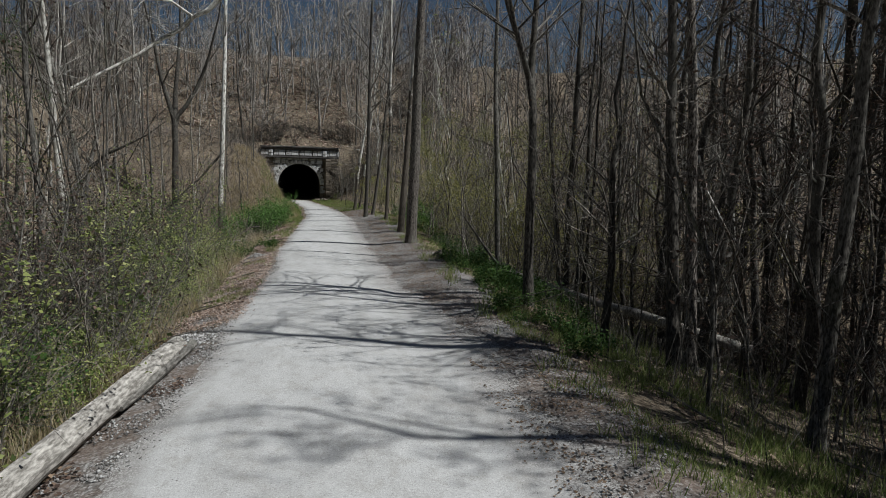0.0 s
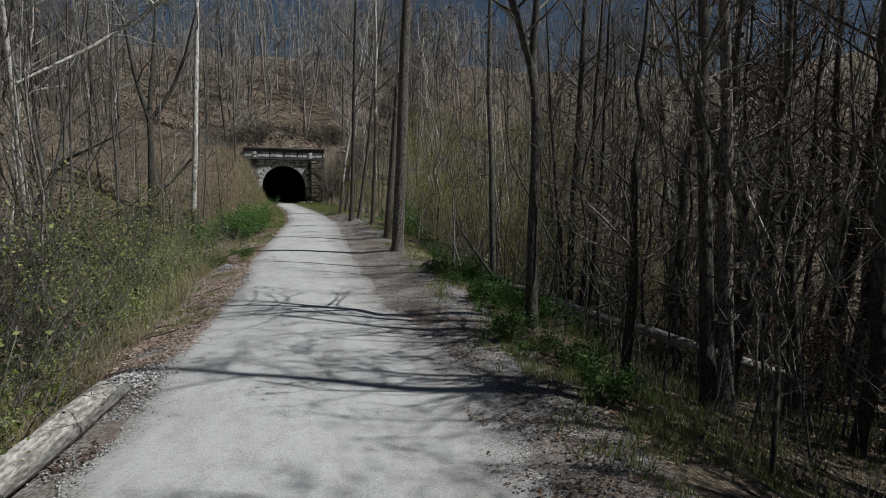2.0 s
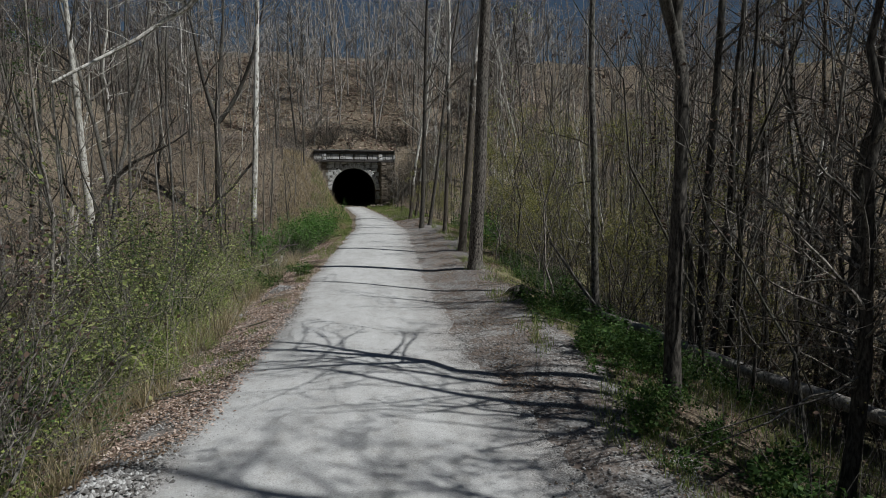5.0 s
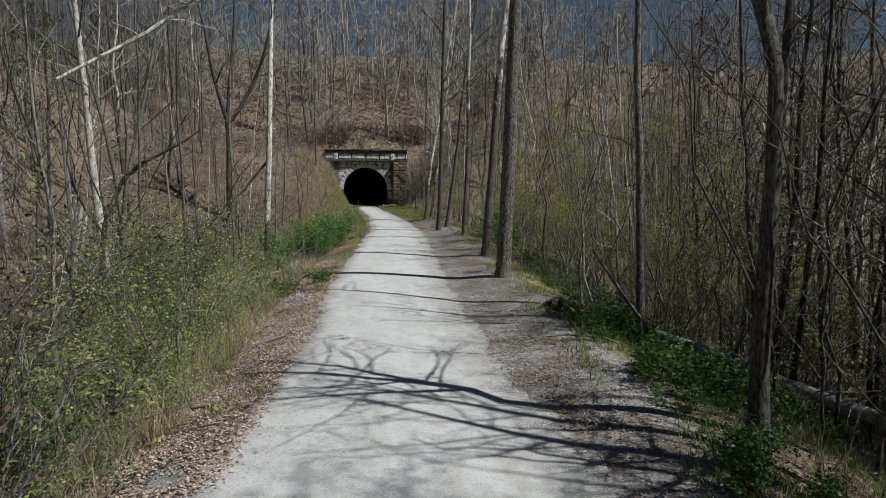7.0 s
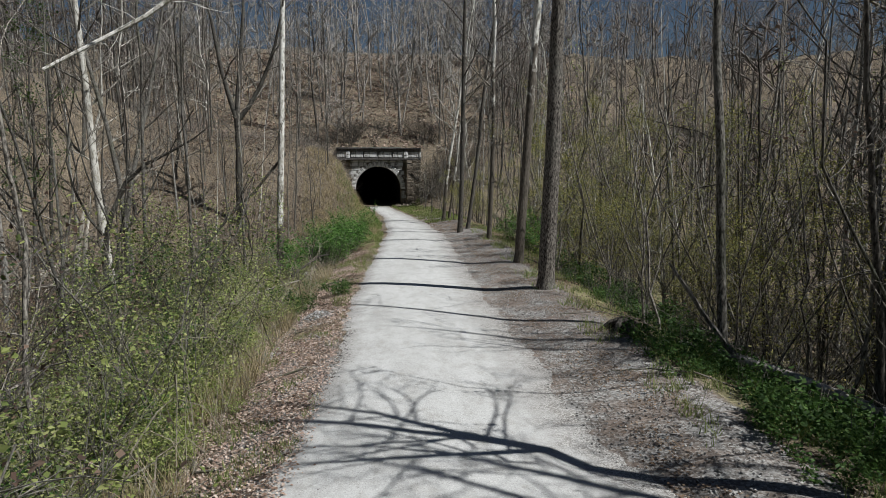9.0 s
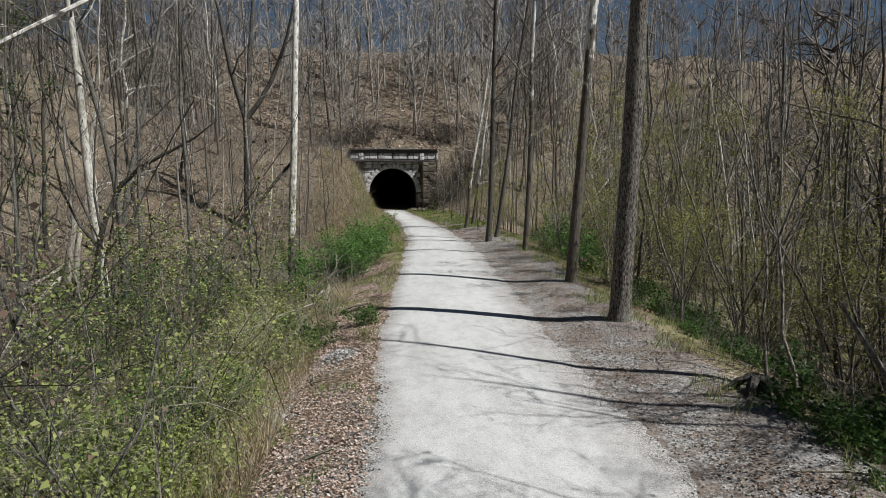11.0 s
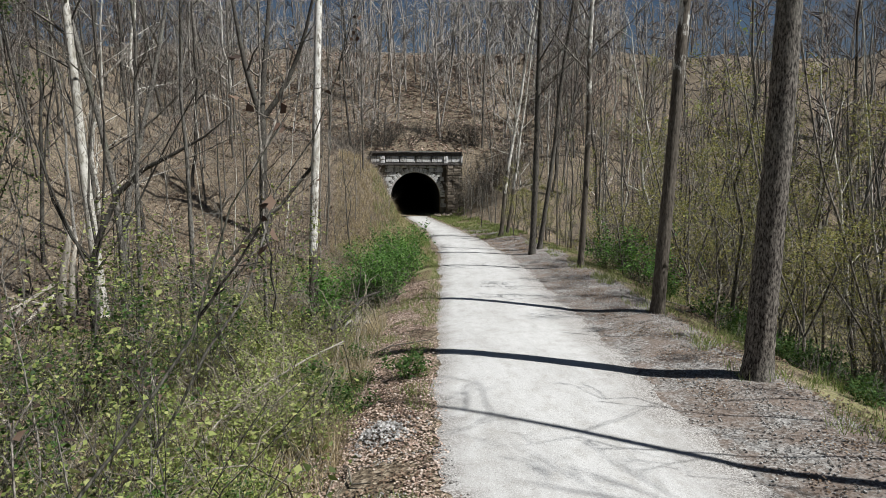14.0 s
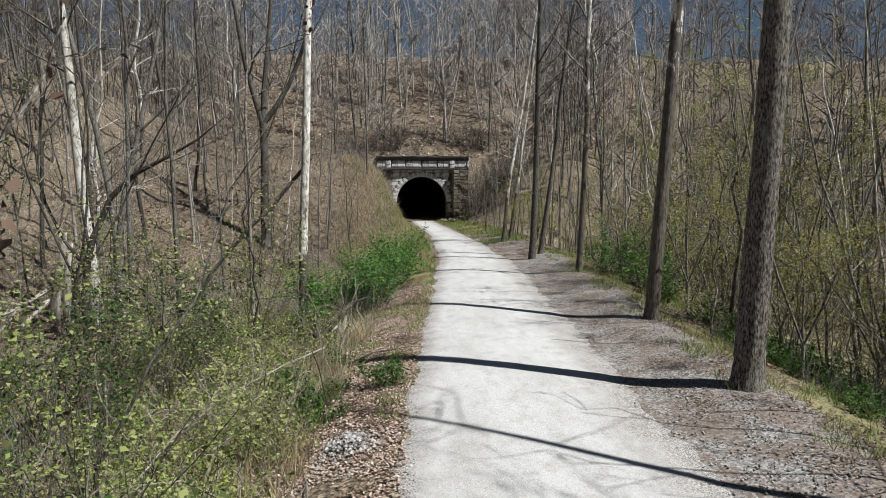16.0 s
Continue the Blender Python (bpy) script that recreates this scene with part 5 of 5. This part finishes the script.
scatter(ever, [(-5.6, 13.6), (-4.9, 14.9), (-6.4, 12.7), (-5.2, 12.2), (-7.4, 14.2), (-3.6, 17.8)], 0.8, 1.2, 5)

# the thicket of the bank: leafy shrubs thick with small olive leaves, brown twiggy ones behind
mound = [shrub(580 + i, (1.2, 0.95, 1.7, 1.3)[i], (11, 10, 7, 9)[i], (0.55, 0.8, 0.35, 0.6)[i], (LEAF_THICK, LEAF_THICK, LEAF_GREEN, LEAF_GREEN)[i], (6, 7, 5, 4)[i], (0.05, 0.048, 0.052, 0.05)[i], BARK_STRAW, "leafy_shrub",
         ("open shrub with olive-green leaves on the bank", "spreading shrub with dull olive leaves", "tall thin shrub with fresh yellow-green leaves", "straggling shrub of pale stems and green leaves")[i], "shrub", "leafy bank shrubs", 5, 4) for i in range(4)]
scatter(mound, spread_spots(161, 48, 0.5, 1.5, 9.5, -6.8, -3.1) + spread_spots(163, 22, 0.8, 9, 17, -8.0, -3.6) + spread_spots(164, 12, 0.9, 3, 12, -10.5, -6.5), 0.55, 1.1, 21)
thick = [shrub(585 + i, (1.9, 1.5, 2.4)[i], (12, 12, 9)[i], (0.5, 0.7, 0.35)[i], (LEAF_THICK, LEAF_LOW, LEAF_THICK)[i], (5, 5, 4)[i], (0.05, 0.052, 0.055)[i], (BARK_TWIG, BARK_STRAW, BARK_GREY)[i], "thicket_shrub",
         ("tangled waist-high shrub with olive leaves by the trail", "dense dark-green shrub by the trail's edge", "tall straggling shrub with olive leaves and grey stems")[i], "shrub", "thicket by the trail", 6, 4) for i in range(3)]
scatter(thick, spread_spots(162, 64, 0.55, -9.0, 3.0, -7.0, -3.3) + spread_spots(169, 16, 0.7, 3.0, 7.5, -6.5, -3.6), 0.65, 1.15, 26)
dusk = [shrub(590 + i, (2.6, 2.1, 3.2)[i], (13, 15, 10)[i], (0.4, 0.6, 0.3)[i], (LEAF_RED, LEAF_DRY, LEAF_RED)[i], (2, 2, 3)[i], 0.055, (BARK_DARK, BARK_TWIG, BARK_GREY)[i], "brown_shrub",
        ("tangled dark shrub with clinging brown leaves", "wide twiggy shrub with dry brown leaves", "tall dark shrub with clinging red-brown leaves")[i], "shrub", "brown shrubs", 6, 5) for i in range(3)]
scatter(dusk, [q for q in spread_spots(165, 46, 0.75, -9, 3.5, -9.5, -4.4) if q[1] < -0.5] + spread_spots(166, 14, 0.8, 5, 14, -10.5, -6.5) + spread_spots(167, 9, 1.2, -7, -1.5, 9.0, 13) + spread_spots(168, 10, 0.9, -1.5, 5, 8.0, 12), 0.65, 1.15, 22)

lime = [shrub(595 + i, (1.1, 0.8)[i], 10, (0.6, 0.85)[i], LEAF_LIME, 7, 0.05, BARK_STRAW, "lime_shrub", ("low shrub bright with lime-green young leaves", "spreading low shrub of lime-green leaves and pale stems")[i], "shrub", "lime-green shrubs", 5, 4) for i in range(2)]
scatter(lime, spread_spots(171, 44, 0.42, 3.6, 9.5, -7.0, -3.4) + spread_spots(172, 14, 0.6, -6, 4, -5.0, -3.0), 0.6, 1.1, 23)
twiggy_bush = [shrub(598 + i, (5.2, 4.4)[i], 10, (0.3, 0.4)[i], (LEAF_RED, LEAF_DRY)[i], 1, 0.06, (BARK_DARK, BARK_GREY)[i], "twiggy_bush", ("tall dense bush of dark twigs beside the trail", "wide bush of grey-brown twigs with few dead leaves")[i], "bush", "tall twiggy bushes", 13, 6) for i in range(2)]
scatter(twiggy_bush, [(-3.6, 1.2), (-3.0, -0.6), (-4.6, 1.0), (-3.8, -0.2)], 0.7, 0.95, 24)
scatter([shrub(599, 4.6, 8, 0.35, LEAF_DARK, 5, 0.07, BARK_DARK, "evergreen_shrub", "tall shrub with dark green leaves at its top", "shrub", "dark green shrubs", 6, 4)], [(-4.6, 0.2), (-3.9, -1.0)], 0.8, 1.0, 25)

thin_leafy = [shrub(532 + i, 3.4, 5, 0.16, (LEAF_THICK, LEAF_LOW)[i], 5, 0.085, BARK_GREY, "leafy_sapling", "thin upright sapling with small dull-green leaves", "sapling", "leafy saplings", 7, 4) for i in range(2)]
scatter(thin_leafy, [(-4.7, 13.4), (-4.2, 12.6), (-3.7, 13.1), (-3.2, 13.5), (-2.2, 15.0), (-4.9, 14.6), (-4.4, 10.2), (-3.9, 9.4), (-3.4, 10.0), (-4.9, 9.0), (-2.9, 11.4), (-5.5, 10.6), (-2.4, 12.6)], 0.7, 1.0, 12)
tall_brush = [shrub(570 + i, 4.6, 7, 0.22, (LEAF_RED, LEAF_OLIVE, LEAF_RED)[i], (3, 2, 4)[i], 0.065, (BARK_DARK, BARK_GREY, BARK_DARK)[i], "tall_shrub", ("tall dark shrub with clinging red-brown leaves", "tall shrub in brownish-green bud", "tall dark shrub thick with dead brown leaves")[i], "shrub", "tall shrubs on the bank", 8, 4) for i in range(3)]
scatter(tall_brush, spread_spots(77, 22, 0.9, -6, 0.5, -9.5, -4.8), 0.7, 1.15, 15)
thicket = [shrub(560 + i, 2.4, 15, 0.6, (None, LEAF_RED)[i], 1, 0.07, BARK_DARK, "brush_shrub", ("dark tangled thicket beside the tunnel mouth", "brown thicket with dead leaves by the tunnel")[i], "shrub", "thickets by the tunnel", 6, 5) for i in range(2)]
rr = np.random.default_rng(33)
scatter(thicket, [(rr.uniform(7.2, 12.0), rr.uniform(53.5, 58.4)) for i in range(15)] + [(rr.uniform(-4.0, -1.6), rr.uniform(50, 58)) for i in range(5)] + [(rr.uniform(-1.5, 13), rr.uniform(60.7, 63.5)) for i in range(20)], 0.8, 1.25, 14)

# arching brambles and dry stalks over the left bank
rng = np.random.default_rng(71)
g = Geo()
for i in range(900):
    y = rng.uniform(-8, 24)
    x = float(centre(y)) - rng.uniform(2.7, 9)
    z = gz(x, y)
    ang, ln, hgt = rng.uniform(0, 6.28), rng.uniform(0.8, 2.6), rng.uniform(0.4, 1.3)
    if x + math.cos(ang) * ln > float(centre(y)) - 2.1:
        continue
    q = [np.array((x + math.cos(ang) * ln * t + rng.normal(0, 0.03), y + math.sin(ang) * ln * t + rng.normal(0, 0.03), z + hgt * math.sin(math.pi * min(t * 1.1, 1)) ** 0.7 + 0.02)) for t in np.linspace(0, 0.95, 7)]
    g.tube(q, np.linspace(rng.uniform(0.005, 0.012), 0.003, 7), 3)
tagged(new("brambles", g.mesh("brambles", BARK_STRAW)), "arching bare bramble stems over the bank", "brambles", kind="stuff")


def field(rr, count, y0, y1, d0, d1, scale, cut, seed, peak=False):
    """Places on the ground within a band along the trail, in patches."""
    n = count * 3
    y = rr.uniform(y0, y1, n)
    d = rr.triangular(d0, (d0 + d1) / 2, d1, n) if peak else rr.uniform(d0, d1, n)
    x = centre(y) + d
    ok = patchy(x, y, scale, seed) > cut * 0.7
    x, y = x[ok][:count], y[ok][:count]
    return x, y, ground_z(x, y)


def meadow(name, material, seed, count, y0, y1, d0, d1, hmin, hmax, scale, cut, width=0.006):
    rr = np.random.default_rng(seed)
    x, y, z = (np.repeat(c, 5) for c in field(rr, count // 5, y0, y1, d0, d1, scale, cut, seed))
    n = len(x)
    p = np.stack([x + rr.normal(0, 0.035, n), y + rr.normal(0, 0.035, n), z - 0.01], -1)
    h = rr.uniform(hmin, hmax, n)
    tip = p + np.stack([rr.normal(0, 0.4, n) * h, rr.normal(0, 0.4, n) * h, h], -1)
    a = rr.uniform(0, math.pi, n)
    w = np.stack([np.cos(a), np.sin(a), np.zeros(n)], -1) * width
    return array_mesh(name, np.stack([p - w, p + w, tip], 1).reshape(-1, 3), np.arange(3 * n).reshape(-1, 3), material)


for nm, mat, lab, args in (
        ("grass", GRASS, "fresh green grass on the banks of the trail", (81, 11000, -9, 26, -8.5, -2.8, 0.08, 0.34, 0.5, 0.1, 0.008)),
        ("grass", GRASS, "short green grass along the trail's verge", (82, 16000, 14, 52, -3.6, -1.5, 0.06, 0.22, 0.4, -0.2)),
        ("grass", GRASS, "short green grass along the trail's shoulder", (83, 16000, -9, 30, 2.7, 6.0, 0.06, 0.24, 0.6, 0.05)),
        ("grass", GRASS, "low green growth over the hollow", (84, 24000, 4, 34, -15, -5, 0.06, 0.2, 0.35, -0.1)),
        ("grass", GRASS, "patches of grass at the trail's leafy edge", (79, 5000, 1, 17, -2.9, -1.6, 0.05, 0.15, 0.8, 0.2)),
        ("grass", GRASS, "fresh grass on the bank beyond the log", (80, 8000, -22, -8.8, -8.5, -2.4, 0.08, 0.3, 0.5, -0.4, 0.008)),
        ("grass", GRASS, "low green growth under the trees", (85, 16000, -4, 32, 4.5, 15, 0.06, 0.2, 0.35, 0.0)),
        ("grass", GRASS, "green grass tufts below the stony shoulder", (88, 7000, -9, -1.5, 3.0, 5.2, 0.05, 0.16, 0.7, -0.05)),
        ("grass", GRASS, "thin dark growth under the shaded trees", (89, 14000, -10, 6, 4.2, 13, 0.06, 0.3, 0.5, -0.2)),
        ("grass", GRASS, "rough grass at the trail's edge before the tunnel", (77, 12000, 33, 59, 1.2, 4.0, 0.08, 0.25, 0.5, -0.1, 0.012)),
        ("dry_grass", STRAW, "pale dry grass stalks on the bank", (86, 26000, -9, 16, -7.0, -2.7, 0.2, 0.65, 0.45, -0.05)),
        ("grass", GRASS, "yellow-green grass on the foot of the cutting", (78, 16000, 30, 59, -4.2, -1.5, 0.1, 0.32, 0.3, -0.4, 0.012)),
        ("dry_grass", STRAW, "pale dry grass on the cutting by the tunnel", (87, 22000, 27, 59, -6.5, -1.8, 0.15, 0.55, 0.3, -0.5, 0.01))):
    tagged(new(nm, meadow(nm, mat, *args)), lab, "grass", kind="stuff")


# ---- leaves and stones on the ground ----
def litter(material, seed, count, y0, y1, d0, d1, size, cut, lift=0.012):
    rr = np.random.default_rng(seed)
    x, y, z = (np.repeat(c, 3) for c in field(rr, count, y0, y1, d0, d1, 0.7, cut, seed))
    n = len(x)
    a, s = rr.uniform(0, 2 * math.pi, n), size * rr.uniform(0.5, 1.3, n)
    x, y = x + rr.normal(0, 0.06, n), y + rr.normal(0, 0.06, n)
    p = np.stack([x, y, ground_z(x, y) + lift + rr.uniform(0, 0.025, n)], -1)
    l = np.stack([np.cos(a), np.sin(a), rr.normal(0, 0.25, n)], -1) * s[:, None]
    w = np.stack([-np.sin(a), np.cos(a), rr.normal(0, 0.25, n)], -1) * s[:, None] * 0.36
    u = np.stack([np.zeros(n), np.zeros(n), rr.uniform(-0.1, 0.25, n) * s], -1)
    return leaf_mesh("leaf_litter", p, l, w, u, material)


for mat, lab, args in (
        (LEAF_DRY, "dry brown leaves along the trail's left edge", (91, 8000, -1.5, 26, -3.8, -1.75, 0.038, -0.1)),
        (LEAF_RED, "dark red-brown leaves on the trail's shoulder", (92, 1500, -8, 26, -3.0, -1.7, 0.05, 0.1)),
        (LEAF_DRY, "brown leaves along the trail before the tunnel", (89, 4000, 26, 58, 1.2, 6, 0.07, -0.2)),
        (LEAF_DRY, "dry brown leaves on the stony shoulder", (93, 8000, -9, 28, 2.0, 5.0, 0.036, 0.05)),
        (LEAF_PALE, "pale red-brown leaves on the hill over the tunnel", (96, 10000, 60.4, 92, -24, 26, 0.30, -0.6)),
        (LEAF_DRY, "brown leaves over the cutting by the tunnel", (98, 13000, 22, 59, -20, -3, 0.12, -0.6)),
        (LEAF_PALE, "pale dry leaves on the bank's edge", (97, 16000, -1, 20, -3.4, -1.55, 0.038, -0.6)),
        (LEAF_DRY, "dry leaves over the bank beyond the log", (99, 4000, -22, -1.5, -14, -2.2, 0.07, -0.5)),
        (LEAF_DRY, "dry leaves over the floor of the wood", (94, 13000, -9, 34, 4.2, 16, 0.075, -0.3)),
        (LEAF_PALE, "dry leaves over the hollow beside the brush", (95, 9000, 0, 14, -12, -3.5, 0.05, -0.3)),
        (LEAF_DRY, "dry tan leaves over the far hollow", (90, 9000, 14, 40, -16, -4, 0.085, -0.3))):
    tagged(new("leaf_litter", litter(mat, *args)), lab.replace("left edge", "grassy edge"), "leaf litter", kind="stuff")


def stones(name, x, y, z, r, rr, material):
    n = len(x)
    ax = np.array(((1, 0, 0), (0, 1, 0), (-1, 0, 0), (0, -1, 0), (0.2, 0.1, 0.7), (0, 0, -0.7)), float)
    q = ax[None] * (r[:, None] * rr.uniform(0.7, 1.3, (n, 6)))[..., None]
    t = rr.uniform(0, math.pi, n)[:, None]
    v = np.stack([np.cos(t) * q[..., 0] - np.sin(t) * q[..., 1] + x[:, None], np.sin(t) * q[..., 0] + np.cos(t) * q[..., 1] + y[:, None], q[..., 2] + z[:, None]], -1)
    o = np.arange(n)[:, None] * 6
    f = np.concatenate([o + np.array(k) for i in range(4) for k in ((i, (i + 1) % 4, 4), ((i + 1) % 4, i, 5))], 1).reshape(-1, 3)
    return array_mesh(name, v.reshape(-1, 3), f, material)


def chips(seed, count, y0, y1, d0, d1, rmin, rmax, cut):
    rr = np.random.default_rng(seed)
    x, y, z = field(rr, count, y0, y1, d0, d1, 0.8, cut, seed, True)
    return stones("gravel", x, y, z + 0.012, rmin + (rmax - rmin) * rr.uniform(0, 1, len(x)) ** 2, rr, STONE_CHIP)


for lab, args in (("loose grey limestone chippings on the stony shoulder", (101, 22000, -9.5, 26, 0.9, 3.9, 0.005, 0.018, -0.4)),
                  ("loose limestone chippings along the trail's edge", (102, 11000, -9.5, 8, -2.9, -1.0, 0.006, 0.022, -0.25)),
                  ("fine loose grit on the pressed trail", (103, 7000, -9.5, 14, -1.7, 1.9, 0.004, 0.009, -0.3))):
    tagged(new("gravel", chips(*args)), lab, "gravel", kind="stuff")
rr = np.random.default_rng(104)
for cx, cy, count, wide, high in ((0.15, 8.7, 420, 0.24, 0.12), (-0.62, 6.4, 260, 0.2, 0.08), (-0.62, -2.0, 900, 0.36, 0.13)):
    g = Geo()
    for i in range(count):
        p = rr.normal(0, wide, 2)
        x, y = cx + p[0] * 0.8, cy + p[1]
        g.stone(rr, (x, y, gz(x, y) + 0.02 + max(0.0, high - 0.3 * float(np.hypot(*p)))), rr.uniform(0.012, 0.034))
    tagged(new("gravel_heap", g.mesh("gravel_heap", STONE_CHIP)), "small heap of pale limestone chippings among leaves" if cy > 0 else "spilled heap of grey chippings at the log's end", "gravel", kind="stuff")

# dead stalks and seedlings standing in the shaded wood
rr = np.random.default_rng(106)
y = rr.uniform(-11, 14, 5000)
x = centre(y) + rr.uniform(4.0, 15, 5000)
p = np.stack([x, y, ground_z(x, y) - 0.03], -1)
q = p + np.stack([rr.normal(0, 0.18, 5000), rr.normal(0, 0.18, 5000), rr.uniform(0.15, 1.0, 5000)], -1)
tagged(new("dead_stalks", prism_mesh("dead_stalks", p, q, rr.uniform(0.003, 0.008, 5000), np.zeros(1), BARK_DARK, True)), "thin dark stalks standing over the leaf litter", "stalks", kind="stuff")
y = rr.uniform(-8, 26, 5200)
x = centre(y) - rr.uniform(2.6, 10, 5200)
p = np.stack([x, y, ground_z(x, y) - 0.03], -1)
q = p + np.stack([rr.normal(0, 0.3, 5200), rr.normal(0, 0.3, 5200), rr.uniform(0.2, 1.1, 5200)], -1)
tagged(new("dead_stalks", prism_mesh("dead_stalks", p, q, rr.uniform(0.003, 0.007, 5200), np.zeros(1), BARK_STRAW, True)), "thin pale stalks standing on the brushy bank", "stalks", kind="stuff")

rr = np.random.default_rng(108)
y = rr.uniform(22, 59, 7000)
x = centre(y) - rr.uniform(3.0, 20, 7000)
p = np.stack([x, y, ground_z(x, y) - 0.03], -1)
q = p + np.stack([rr.normal(0, 0.5, 7000), rr.normal(0, 0.5, 7000), rr.uniform(0.1, 1.3, 7000)], -1)
tagged(new("dead_stalks", prism_mesh("dead_stalks", p, q, rr.uniform(0.005, 0.014, 7000), np.zeros(1), BARK_FAR, True)), "thin brown stalks and twigs over the cutting", "stalks", kind="stuff")

# broken branches and a stake on the grassy edge
rng = np.random.default_rng(107)
for pts, r, mat, lab in ((((-0.55, 13.0, -0.12), (-1.1, 11.6, -0.06), (-1.55, 10.2, -0.03), (-1.9, 9.0, -0.1), (-2.15, 8.2, -0.4)), 0.02, OLDWOOD, "long fallen branch lying down the bank from the trail"),
                         (((-4.2, 8.9, -0.2), (-5.0, 9.6, 0.15), (-5.8, 10.4, 0.3), (-6.9, 11.2, 0.1), (-7.8, 11.9, -0.6)), 0.028, SNAGWOOD, "pale arching dead branch in the brush"),
                         (((-0.9, 14.2, -0.2), (-0.5, 15.2, 0.0), (-0.3, 16.1, 0.12), (0.1, 17.0, 0.1)), 0.05, BARK_DARK, "dark rotten branch along the top of the bank")):
    g = Geo()
    q = [np.array(p) for p in pts]
    g.tube(q, np.linspace(r, r * 0.4, len(q)), 7, cap=True)
    twiggy(rng, g, q, r * 0.6, 9, 4, 1.1, 0.006)
    tagged(new("fallen_branch", g.mesh("fallen_branch", mat)), lab, "branch", "fallen branches")
stake = new("stake")
stake.matrix_basis = pose(-0.15, 25.2, gz(-0.15, 25.2) - 0.1, 6, 24, 0)
tagged(stake, "short dark stake leaning in the green bush", "stake")
g = Geo()
g.tube([(0, 0, 0), (0.01, 0, 0.6), (0, 0.01, 1.15)], (0.06, 0.055, 0.05), 8, cap=True)
part("post", g, BARK_DARK, stake)
roots = thing("root_mass", -0.45, 15.8, gz(-0.45, 15.8), "mass of torn brown roots at the top of the bank", "stump")
for i in range(13):
    ang = rng.uniform(0, 6.28)
    w = np.array((math.cos(ang), math.sin(ang), 0))
    ln = rng.uniform(0.3, 0.8)
    g = Geo()
    g.tube([np.array((0, 0, 0.1)), w * ln * 0.4 + np.array((0, 0, rng.uniform(0.15, 0.4))), w * ln * 0.8 + np.array((0, 0, rng.uniform(0.05, 0.45))), w * ln + np.array((0, 0, rng.uniform(-0.1, 0.5)))], (0.06, 0.045, 0.03, 0.01), 6, cap=True)
    part("root", g, (OLDWOOD, BARK_DARK, DEADWOOD)[i % 3], roots)
